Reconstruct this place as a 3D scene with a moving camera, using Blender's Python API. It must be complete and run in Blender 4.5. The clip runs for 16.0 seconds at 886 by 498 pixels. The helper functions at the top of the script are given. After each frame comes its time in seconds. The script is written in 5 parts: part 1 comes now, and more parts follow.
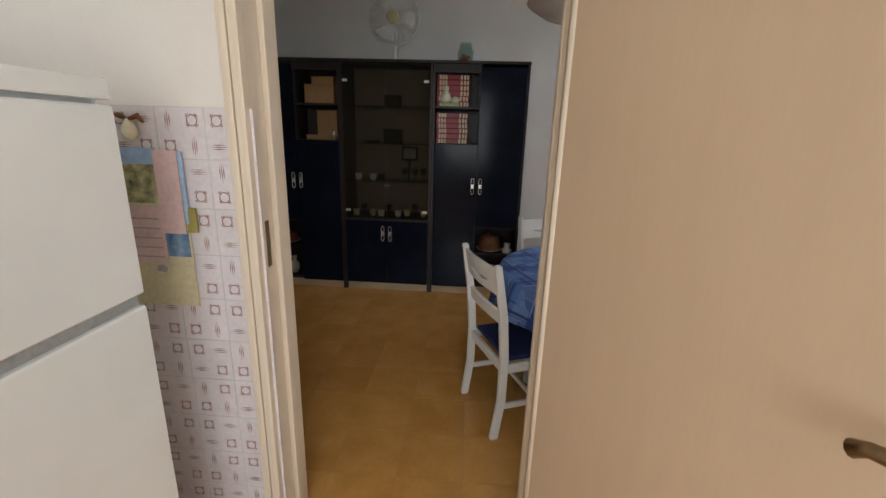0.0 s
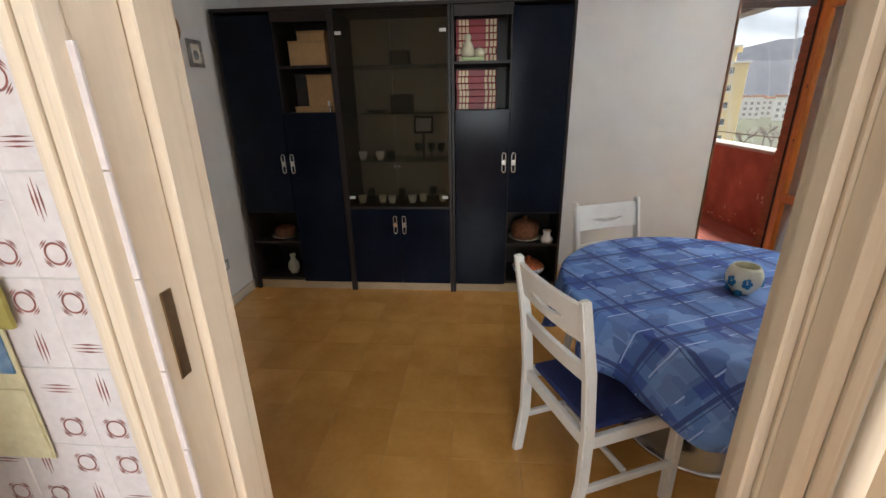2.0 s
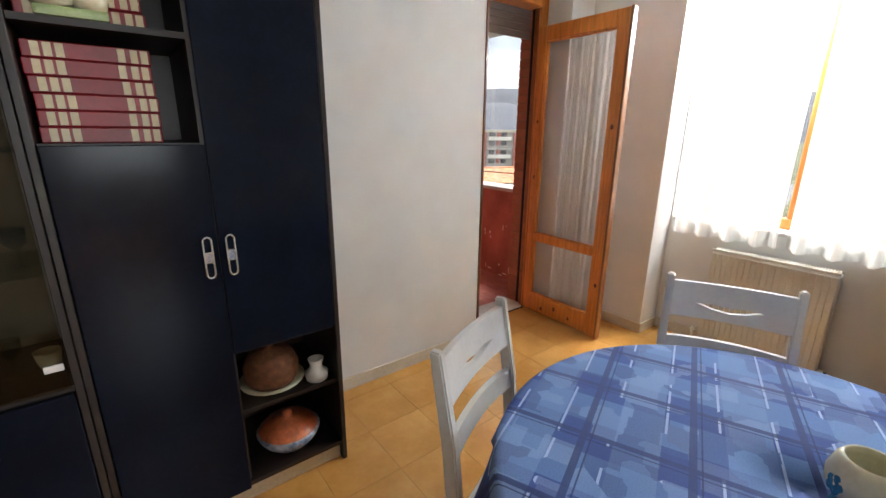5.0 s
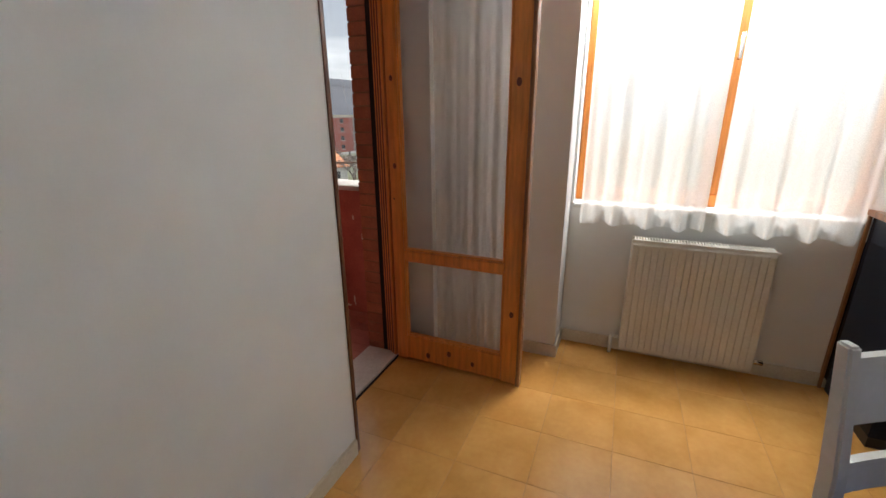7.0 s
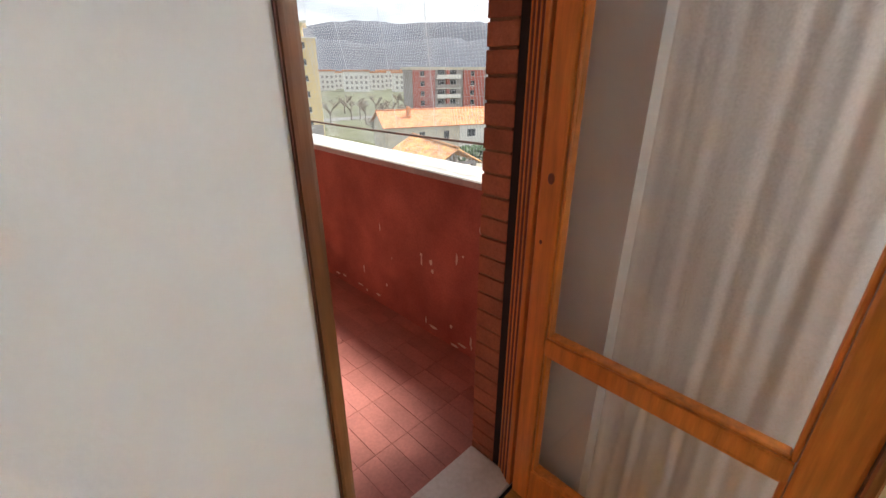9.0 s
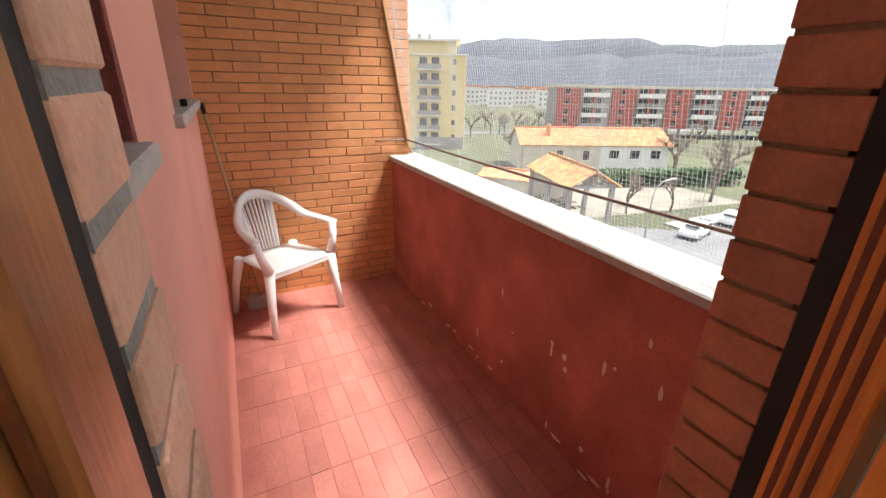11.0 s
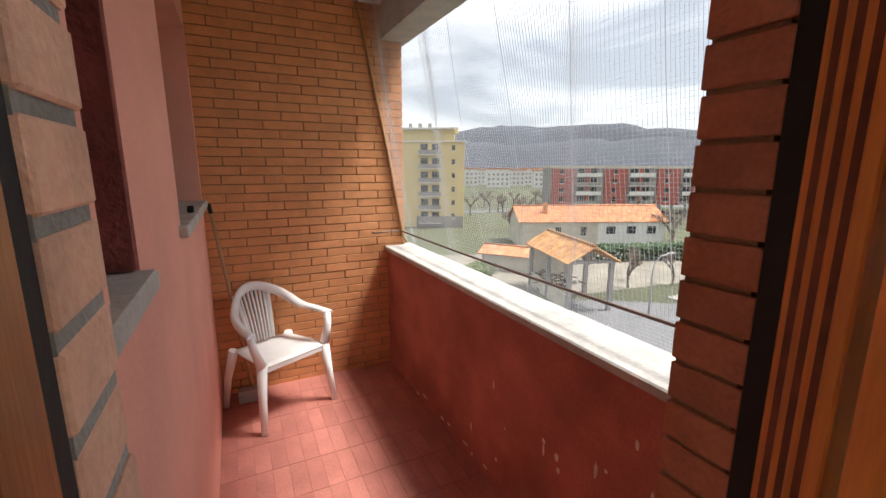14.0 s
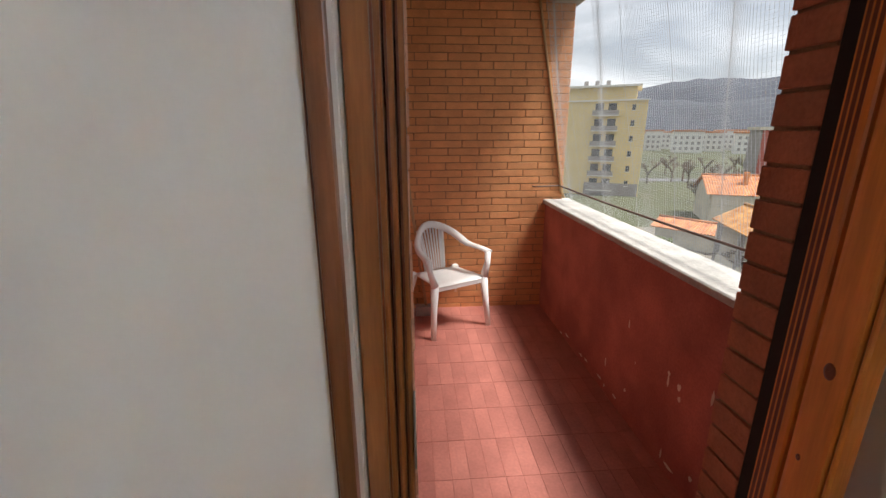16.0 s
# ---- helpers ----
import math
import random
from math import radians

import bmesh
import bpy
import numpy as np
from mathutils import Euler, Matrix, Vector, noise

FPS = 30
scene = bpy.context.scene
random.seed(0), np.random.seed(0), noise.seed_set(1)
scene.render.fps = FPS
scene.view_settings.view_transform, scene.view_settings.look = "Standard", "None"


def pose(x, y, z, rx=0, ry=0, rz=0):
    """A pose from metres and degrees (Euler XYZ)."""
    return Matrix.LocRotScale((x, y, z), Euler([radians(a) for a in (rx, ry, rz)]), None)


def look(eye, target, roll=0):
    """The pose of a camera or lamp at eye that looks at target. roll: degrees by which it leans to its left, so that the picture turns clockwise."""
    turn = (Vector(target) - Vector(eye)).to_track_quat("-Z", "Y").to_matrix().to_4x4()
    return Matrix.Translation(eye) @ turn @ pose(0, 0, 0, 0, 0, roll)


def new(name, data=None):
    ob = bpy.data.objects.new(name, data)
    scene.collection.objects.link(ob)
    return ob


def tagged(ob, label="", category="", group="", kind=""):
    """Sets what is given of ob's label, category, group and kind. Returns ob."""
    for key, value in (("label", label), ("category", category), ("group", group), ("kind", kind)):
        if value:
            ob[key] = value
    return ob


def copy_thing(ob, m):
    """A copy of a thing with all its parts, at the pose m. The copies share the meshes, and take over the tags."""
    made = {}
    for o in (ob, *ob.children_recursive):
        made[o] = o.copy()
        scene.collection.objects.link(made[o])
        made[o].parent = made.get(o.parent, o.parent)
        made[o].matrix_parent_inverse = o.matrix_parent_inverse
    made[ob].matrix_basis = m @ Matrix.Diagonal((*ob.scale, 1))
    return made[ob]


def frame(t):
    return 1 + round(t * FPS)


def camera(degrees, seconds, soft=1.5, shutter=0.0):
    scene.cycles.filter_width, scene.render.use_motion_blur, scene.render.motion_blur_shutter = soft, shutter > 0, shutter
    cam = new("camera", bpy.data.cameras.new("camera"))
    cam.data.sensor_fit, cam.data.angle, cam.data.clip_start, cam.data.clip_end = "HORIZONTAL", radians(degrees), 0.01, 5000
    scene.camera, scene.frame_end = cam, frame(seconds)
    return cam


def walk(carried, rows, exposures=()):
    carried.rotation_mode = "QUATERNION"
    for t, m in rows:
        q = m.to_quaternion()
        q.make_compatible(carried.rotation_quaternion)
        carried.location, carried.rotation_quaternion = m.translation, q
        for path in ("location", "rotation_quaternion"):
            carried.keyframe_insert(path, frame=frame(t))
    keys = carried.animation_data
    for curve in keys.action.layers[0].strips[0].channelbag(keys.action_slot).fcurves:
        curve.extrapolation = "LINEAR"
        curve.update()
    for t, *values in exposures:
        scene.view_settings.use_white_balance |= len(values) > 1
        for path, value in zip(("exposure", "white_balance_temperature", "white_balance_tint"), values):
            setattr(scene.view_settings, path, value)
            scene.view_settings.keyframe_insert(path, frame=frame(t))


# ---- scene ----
cam = camera(93.0, 16.0)
PATH = [
    (0, (0.163, -0.054, 1.519), (0.044, 1.871, 0.99), 1.7),
    (0.5, (0.14, 0.007, 1.506), (-0.028, 1.916, 0.935), 1.6),
    (1, (0.073, 0.175, 1.487), (-0.103, 2.076, 0.892), 0.9),
    (1.5, (-0.017, 0.408, 1.483), (-0.17, 2.297, 0.845), -0.8),
    (2, (-0.007, 0.667, 1.5), (-0.173, 2.546, 0.833), -1.1),
    (2.5, (-0.038, 0.898, 1.493), (-0.123, 2.782, 0.826), -0.7),
    (3, (-0.099, 1.153, 1.511), (0.023, 3.03, 0.831), -1.0),
    (3.5, (-0.095, 1.409, 1.49), (0.228, 3.269, 0.831), -1.0),
    (4, (-0.049, 1.693, 1.487), (0.471, 3.522, 0.868), 0.0),
    (4.5, (-0.052, 1.992, 1.475), (0.804, 3.709, 0.907), 0.8),
    (5, (-0.034, 2.275, 1.478), (1.15, 3.794, 0.936), 0.6),
    (5.2, (0.013, 2.395, 1.48), (1.305, 3.832, 0.962), 0.4),
    (7.3, (0.791, 3.474, 1.354), (2.552, 4.197, 0.742), -0.5),
    (7.5, (0.868, 3.491, 1.345), (2.624, 4.229, 0.736), -0.9),
    (8, (1.195, 3.569, 1.343), (2.869, 4.465, 0.715), -0.9),
    (8.5, (1.468, 3.763, 1.376), (2.942, 4.884, 0.622), 0.5),
    (9, (1.705, 3.956, 1.378), (2.993, 5.268, 0.591), 0.0),
    (9.5, (1.893, 4.126, 1.38), (2.917, 5.632, 0.553), 0.4),
    (10, (1.98, 4.243, 1.386), (2.758, 5.884, 0.548), 1.3),
    (12.5, (2.03, 4.554, 1.495), (2.994, 6.234, 0.996), 0.8),
    (13, (2.028, 4.526, 1.499), (2.991, 6.222, 1.056), 0.7),
    (13.5, (2.039, 4.467, 1.504), (2.973, 6.189, 1.099), 0.5),
    (14, (2.054, 4.36, 1.525), (2.924, 6.12, 1.142), 0.1),
    (14.5, (2.051, 4.27, 1.524), (2.839, 6.066, 1.134), -0.3),
    (15, (2.001, 4.16, 1.533), (2.658, 6.0, 1.103), -0.5),
    (15.5, (1.95, 4.055, 1.507), (2.42, 5.937, 1.019), -0.3),
    (16, (1.963, 3.964, 1.494), (2.104, 5.883, 0.948), -0.2),
]
EXPOSURES = [(0.0, 0.8), (1.0, 0.95), (2.0, 1.45), (2.6, 1.75), (3.5, 1.85), (4.5, 1.85), (5.2, 1.6), (7.3, 0.95), (8.5, 1.2), (9.3, 1.75), (10.2, 2.0), (12.3, 1.2), (14.0, 1.2), (15.0, 1.1), (16.0, 0.95)]
walk(cam, [(t, look(eye, target, roll)) for t, eye, target, roll in PATH], EXPOSURES)

# ---- light ----
SUN_UP, SUN_ROUND = radians(62), radians(112)
world = bpy.data.worlds.new("sky")
scene.world = world
world.use_nodes = True
wn, wl = world.node_tree.nodes, world.node_tree.links
wn.clear()
w_out, w_bg = wn.new("ShaderNodeOutputWorld"), wn.new("ShaderNodeBackground")
w_sky = wn.new("ShaderNodeTexSky")
w_sky.sky_type, w_sky.sun_disc = "NISHITA", False
w_sky.sun_elevation, w_sky.sun_rotation = SUN_UP, SUN_ROUND
w_sky.air_density, w_sky.dust_density = 1.0, 2.0
w_tc, w_map = wn.new("ShaderNodeTexCoord"), wn.new("ShaderNodeMapping")
w_map.inputs["Scale"].default_value = (1.0, 1.0, 3.2)
w_n = wn.new("ShaderNodeTexNoise")
w_n.inputs["Scale"].default_value, w_n.inputs["Detail"].default_value, w_n.inputs["Distortion"].default_value = 2.6, 7, 0.4
w_cr = wn.new("ShaderNodeValToRGB")
w_cr.color_ramp.elements[0].position, w_cr.color_ramp.elements[0].color = 0.36, (1.9, 2.05, 2.25, 1)
w_cr.color_ramp.elements[1].position, w_cr.color_ramp.elements[1].color = 0.66, (4.9, 4.95, 5.0, 1)
w_mix = wn.new("ShaderNodeMixRGB")
w_mix.inputs[0].default_value = 0.9
wl.new(w_tc.outputs["Generated"], w_map.inputs["Vector"])
wl.new(w_map.outputs[0], w_n.inputs["Vector"])
wl.new(w_n.outputs[0], w_cr.inputs[0])
wl.new(w_sky.outputs[0], w_mix.inputs[1])
wl.new(w_cr.outputs[0], w_mix.inputs[2])
wl.new(w_mix.outputs[0], w_bg.inputs[0])
w_bg.inputs[1].default_value = 0.15
wl.new(w_bg.outputs[0], w_out.inputs[0])

sun = new("sun", bpy.data.lights.new("sun", "SUN"))
sun.data.energy, sun.data.angle, sun.data.color = 3.7, radians(16), (1.0, 0.96, 0.91)
sun.matrix_world = look((0, 0, 0), (-math.cos(SUN_UP) * math.sin(SUN_ROUND), -math.cos(SUN_UP) * math.cos(SUN_ROUND), -math.sin(SUN_UP)))


def area(name, eye, target, sx, sy, watts, colour):
    ob = new(name, bpy.data.lights.new(name, "AREA"))
    ob.data.shape, ob.data.size, ob.data.size_y, ob.data.energy, ob.data.color = "RECTANGLE", sx, sy, watts, colour
    ob.matrix_world = look(eye, target)
    return ob


area("window_daylight", (3.385, 2.97, 2.2), (1.2, 2.8, 0.9), 1.2, 0.3, 50, (0.88, 0.95, 1.0))
area("kitchen_window_daylight", (0.45, -2.28, 1.62), (0.4, 1.0, 1.3), 1.85, 1.4, 31, (0.90, 0.96, 1.0))


# ---- materials ----
def surf(name, base, rough=0.5, metal=0.0, var=0.12, scale=5.0, fine=70.0, bump=0.08, stretch=(1, 1, 1), tint=None, amount=0.5, vary=0.0, coat=0.0, spec=0.5, trans=0.0):
    m = bpy.data.materials.new(name)
    m.use_nodes = True
    n, l = m.node_tree.nodes, m.node_tree.links
    b = n["Principled BSDF"]
    tc, mp = n.new("ShaderNodeTexCoord"), n.new("ShaderNodeMapping")
    mp.inputs["Scale"].default_value = stretch
    l.new(tc.outputs["Object"], mp.inputs["Vector"])
    if vary:
        od, sc_, ad = n.new("ShaderNodeObjectInfo"), n.new("ShaderNodeMath"), n.new("ShaderNodeVectorMath")
        sc_.operation, sc_.inputs[1].default_value, ad.operation = "MULTIPLY", 37.0, "ADD"
        l.new(od.outputs["Random"], sc_.inputs[0])
        l.new(tc.outputs["Object"], ad.inputs[0])
        l.new(sc_.outputs[0], ad.inputs[1])
        l.new(ad.outputs[0], mp.inputs["Vector"])
    n1, n2 = n.new("ShaderNodeTexNoise"), n.new("ShaderNodeTexNoise")
    n1.inputs["Scale"].default_value, n1.inputs["Detail"].default_value = scale, 5
    n2.inputs["Scale"].default_value, n2.inputs["Detail"].default_value = fine, 3
    for k in (n1, n2):
        l.new(mp.outputs[0], k.inputs["Vector"])
    r1 = n.new("ShaderNodeValToRGB")
    dark = tuple(c * (1 - var) for c in base)
    light = tuple(min(1, c * (1 + var)) for c in (tint or base))
    r1.color_ramp.elements[0].position, r1.color_ramp.elements[0].color = 0.33, (*dark, 1)
    r1.color_ramp.elements[1].position, r1.color_ramp.elements[1].color = 0.68, (*light, 1)
    l.new(n1.outputs[0], r1.inputs[0])
    mul = n.new("ShaderNodeMixRGB")
    mul.blend_type, mul.inputs[0].default_value = "OVERLAY", amount * 0.5
    l.new(r1.outputs[0], mul.inputs[1])
    l.new(n2.outputs[0], mul.inputs[2])
    col = mul.outputs[0]
    if vary:
        oi, hs, mr = n.new("ShaderNodeObjectInfo"), n.new("ShaderNodeHueSaturation"), n.new("ShaderNodeMapRange")
        mr.inputs["To Min"].default_value, mr.inputs["To Max"].default_value = 1 - vary, 1 + vary
        l.new(oi.outputs["Random"], mr.inputs["Value"])
        l.new(mr.outputs[0], hs.inputs["Value"])
        l.new(col, hs.inputs["Color"])
        col = hs.outputs[0]
    l.new(col, b.inputs["Base Color"])
    b.inputs["Roughness"].default_value, b.inputs["Metallic"].default_value = rough, metal
    b.inputs["Coat Weight"].default_value, b.inputs["Specular IOR Level"].default_value = coat, spec
    b.inputs["Transmission Weight"].default_value = trans
    rr = n.new("ShaderNodeMapRange")
    rr.inputs["To Min"].default_value, rr.inputs["To Max"].default_value = max(0.02, rough - 0.07), min(1, rough + 0.07)
    l.new(n1.outputs[0], rr.inputs["Value"])
    l.new(rr.outputs[0], b.inputs["Roughness"])
    if bump:
        bp = n.new("ShaderNodeBump")
        bp.inputs["Strength"].default_value, bp.inputs["Distance"].default_value = bump, 0.01
        l.new(n2.outputs[0], bp.inputs["Height"])
        l.new(bp.outputs[0], b.inputs["Normal"])
    return m


def glass(name, colour=(1, 1, 1), rough=0.02, clear=0.85):
    m = bpy.data.materials.new(name)
    m.use_nodes = True
    n, l = m.node_tree.nodes, m.node_tree.links
    n.clear()
    out, mix, tr, gl = n.new("ShaderNodeOutputMaterial"), n.new("ShaderNodeMixShader"), n.new("ShaderNodeBsdfTransparent"), n.new("ShaderNodeBsdfGlossy")
    lw, pw, fr = n.new("ShaderNodeLayerWeight"), n.new("ShaderNodeMath"), n.new("ShaderNodeMath")
    pw.operation, pw.inputs[1].default_value = "POWER", 4.0
    fr.operation, fr.inputs[1].default_value, fr.inputs[2].default_value = "MULTIPLY_ADD", 0.55, 0.035
    l.new(lw.outputs["Facing"], pw.inputs[0])
    l.new(pw.outputs[0], fr.inputs[0])
    tr.inputs[0].default_value, gl.inputs["Roughness"].default_value = (*colour, 1), rough
    l.new(fr.outputs[0], mix.inputs[0])
    l.new(tr.outputs[0], mix.inputs[1])
    l.new(gl.outputs[0], mix.inputs[2])
    l.new(mix.outputs[0], out.inputs[0])
    return m


def sheer(name, colour, dense):
    m = bpy.data.materials.new(name)
    m.use_nodes = True
    n, l = m.node_tree.nodes, m.node_tree.links
    n.clear()
    out, mix, tr = n.new("ShaderNodeOutputMaterial"), n.new("ShaderNodeMixShader"), n.new("ShaderNodeBsdfTransparent")
    add, df, tl = n.new("ShaderNodeMixShader"), n.new("ShaderNodeBsdfDiffuse"), n.new("ShaderNodeBsdfTranslucent")
    no, mr = n.new("ShaderNodeTexNoise"), n.new("ShaderNodeMapRange")
    tc = n.new("ShaderNodeTexCoord")
    no.inputs["Scale"].default_value = 220
    l.new(tc.outputs["Object"], no.inputs["Vector"])
    mr.inputs["To Min"].default_value, mr.inputs["To Max"].default_value = dense - 0.18, min(1, dense + 0.18)
    l.new(no.outputs[0], mr.inputs["Value"])
    df.inputs[0].default_value = tl.inputs[0].default_value = (*colour, 1)
    add.inputs[0].default_value = 0.55
    l.new(df.outputs[0], add.inputs[1])
    l.new(tl.outputs[0], add.inputs[2])
    l.new(mr.outputs[0], mix.inputs[0])
    l.new(tr.outputs[0], mix.inputs[1])
    l.new(add.outputs[0], mix.inputs[2])
    l.new(mix.outputs[0], out.inputs[0])
    return m


M = {
    "plaster": surf("white_plaster", (0.74, 0.735, 0.72), 0.85, var=0.04, scale=3, fine=160, bump=0.04, amount=0.12),
    "kitchen_paint": surf("cream_paint", (0.76, 0.72, 0.67), 0.8, var=0.04, scale=3, fine=140, bump=0.08, amount=0.15),
    "ceiling": surf("ceiling_paint", (0.8, 0.79, 0.77), 0.9, var=0.03, fine=160, amount=0.1),
    "pink": surf("pink_render", (0.77, 0.37, 0.285), 0.9, var=0.09, scale=2.2, fine=130, bump=0.3, amount=0.35),
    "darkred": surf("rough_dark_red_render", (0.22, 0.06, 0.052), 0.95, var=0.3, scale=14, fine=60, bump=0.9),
    "redwall": surf("red_masonry_paint", (0.36, 0.105, 0.075), 0.8, var=0.16, scale=3.5, fine=90, bump=0.25, tint=(0.42, 0.135, 0.10)),
    "brick": surf("orange_brick", (0.65, 0.295, 0.125), 0.85, var=0.1, scale=9, fine=120, bump=0.3, vary=0.06),
    # door bricks: sunlight is coloured into the left jamb, shade into the right pier
    "brick_lit": surf("sunlit_salmon_brick", (0.70, 0.41, 0.29), 0.85, var=0.12, scale=12, fine=110, bump=0.35, vary=0.08),
    "brick_shaded": surf("shaded_red_brown_brick", (0.42, 0.155, 0.085), 0.85, var=0.15, scale=10, fine=110, bump=0.35, vary=0.12),
    "mortar": surf("dark_mortar", (0.30, 0.165, 0.09), 0.95, var=0.2, fine=140, bump=0.4),
    "mortar_grey": surf("grey_mortar", (0.30, 0.29, 0.27), 0.95, var=0.2, fine=140, bump=0.5),
    "marble": surf("pale_stone", (0.60, 0.58, 0.54), 0.5, var=0.1, scale=6, fine=60, bump=0.06),
    "sillstone": surf("weathered_travertine", (0.46, 0.445, 0.415), 0.75, var=0.16, scale=8, fine=70, bump=0.25),
    "clinker": surf("red_clinker_tile", (0.40, 0.145, 0.115), 0.5, var=0.12, scale=4, fine=80, bump=0.05, vary=0.006, tint=(0.43, 0.165, 0.13)),
    "clinker_joint": surf("clinker_joint", (0.385, 0.145, 0.113), 0.9, fine=120),
    "floortile": surf("ochre_marbled_tile", (0.61, 0.295, 0.07), 0.24, var=0.06, scale=4, fine=40, bump=0.015, tint=(0.67, 0.35, 0.10), vary=0.035, coat=0.15, amount=0.25),
    "grout": surf("ochre_grout", (0.50, 0.27, 0.10), 0.8, fine=120),
    "skirting": surf("cream_skirting", (0.66, 0.58, 0.46), 0.5, var=0.08, fine=60),
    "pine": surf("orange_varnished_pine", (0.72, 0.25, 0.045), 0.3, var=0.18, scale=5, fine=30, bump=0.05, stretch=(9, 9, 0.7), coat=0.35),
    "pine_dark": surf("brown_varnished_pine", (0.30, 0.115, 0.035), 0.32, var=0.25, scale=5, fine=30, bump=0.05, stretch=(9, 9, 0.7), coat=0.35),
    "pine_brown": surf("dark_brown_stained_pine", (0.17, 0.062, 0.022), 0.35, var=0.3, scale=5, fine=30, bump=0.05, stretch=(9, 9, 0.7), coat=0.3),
    "knot": surf("pine_knot_and_groove_shade", (0.16, 0.04, 0.014), 0.35, var=0.3, scale=30),
    "blackgap": surf("black_parts_and_gap_shade", (0.012, 0.01, 0.01), 0.8, var=0.2),
    "doorwood": surf("pale_ash_veneer", (0.60, 0.45, 0.305), 0.5, var=0.02, scale=3, fine=25, bump=0.008, stretch=(6, 6, 0.7), amount=0.08),
    "casing": surf("cream_gloss_casing", (0.74, 0.63, 0.50), 0.35, var=0.04, scale=4, fine=30, bump=0.01, stretch=(8, 8, 0.6), amount=0.2),
    "brass": surf("aged_bronze", (0.27, 0.19, 0.11), 0.35, metal=1.0, var=0.2),
    "navy": surf("blue_black_lacquer", (0.008, 0.011, 0.021), 0.16, var=0.25, scale=3, fine=50, bump=0.004, spec=0.11),
    "carcass": surf("dark_brown_board", (0.022, 0.014, 0.012), 0.45, var=0.25),
    "plinth": surf("cream_plinth", (0.55, 0.43, 0.28), 0.6),
    "chrome": surf("brushed_chrome", (0.75, 0.75, 0.74), 0.22, metal=1.0, var=0.05),
    "whiteplastic": surf("white_plastic", (0.83, 0.83, 0.81), 0.4, var=0.04, scale=8, fine=90, bump=0.03),
    "whitepaint": surf("white_painted_wood", (0.80, 0.79, 0.76), 0.4, var=0.05, scale=6, fine=60, bump=0.05),
    "fridge": surf("white_enamel", (0.84, 0.87, 0.87), 0.14, var=0.02, fine=200, bump=0.01, amount=0.1, coat=0.4),
    "greyplastic": surf("grey_plastic", (0.33, 0.34, 0.34), 0.5),
    "seatblue": surf("navy_woven_seat", (0.012, 0.022, 0.11), 0.8, var=0.25, scale=20, fine=200, bump=0.3),
    "kraft": surf("brown_cardboard", (0.42, 0.25, 0.11), 0.8, var=0.1, fine=60),
    "darkbox": surf("dark_box", (0.04, 0.035, 0.03), 0.7),
    "redbook": surf("red_leather_spine", (0.30, 0.012, 0.02), 0.4, var=0.15, vary=0.15),
    "gold": surf("pale_gold_band", (0.72, 0.58, 0.36), 0.4),
    "cream": surf("cream_ceramic", (0.74, 0.70, 0.52), 0.25, var=0.06),
    "greenceramic": surf("pale_green_ceramic", (0.42, 0.55, 0.25), 0.3),
    "blueceramic": surf("blue_glaze", (0.03, 0.20, 0.36), 0.2, var=0.2),
    "terracotta": surf("brown_wicker", (0.20, 0.075, 0.03), 0.7, var=0.3, scale=40, fine=120, bump=0.6),
    "orangeceramic": surf("orange_glaze", (0.55, 0.14, 0.05), 0.3, var=0.3, scale=30),
    "bluewhite": surf("blue_white_glaze", (0.22, 0.34, 0.55), 0.25, var=0.35, scale=30, tint=(0.5, 0.5, 0.55)),
    "radiator": surf("cream_radiator_enamel", (0.72, 0.69, 0.62), 0.35, var=0.03),
    "shutter": surf("grey_brown_slat", (0.20, 0.165, 0.155), 0.6),
    "steelcable": surf("rusty_wire", (0.16, 0.11, 0.09), 0.6, metal=0.3),
    "bamboo": surf("tan_stick", (0.45, 0.28, 0.14), 0.6),
    "net": sheer("pale_nylon", (0.62, 0.64, 0.66), 0.72),
    "paper": surf("white_paper", (0.72, 0.68, 0.58), 0.8, var=0.05),
    "paperpink": surf("pink_paper", (0.66, 0.48, 0.46), 0.8, var=0.07, scale=12),
    "paperyellow": surf("yellowed_paper", (0.62, 0.56, 0.36), 0.8, var=0.06, scale=12),
    "photogreen": surf("garden_photo_print", (0.16, 0.22, 0.07), 0.4, var=0.7, scale=26, fine=60, tint=(0.35, 0.33, 0.18)),
    "photosky": surf("sky_photo_print", (0.32, 0.46, 0.66), 0.4, var=0.15, scale=12),
    "photoblue": surf("harbour_photo_print", (0.07, 0.22, 0.48), 0.4, var=0.35, scale=20, tint=(0.25, 0.33, 0.40)),
    "tile": surf("pale_lilac_tile", (0.70, 0.65, 0.66), 0.2, var=0.04, scale=9, bump=0.01, vary=0.02, coat=0.3),
    "tileprint": surf("dark_red_print", (0.27, 0.10, 0.085), 0.3, var=0.3, scale=40),
    "tilegrout": surf("grey_grout", (0.52, 0.50, 0.49), 0.9),
    "clearglass": glass("clear_glass"),
    "smoked": glass("smoked_glass", (0.72, 0.69, 0.63), 0.03),
    "jarglass": glass("jar_glass", (0.86, 0.92, 0.9), 0.03),
    "curtain": sheer("sheer_white_curtain", (0.84, 0.84, 0.82), 0.76),
    "doorcurtain": sheer("sheer_door_curtain", (0.80, 0.77, 0.74), 0.72),
    "opal": surf("opal_glass", (0.85, 0.85, 0.83), 0.2, bump=0),
}


# ---- building helpers ----
def empty(name, label, category, m=None, group="", kind=""):
    ob = new(name)
    ob.empty_display_size = 0.1
    if m is not None:
        ob.matrix_world = m
    return tagged(ob, label, category, group, kind)


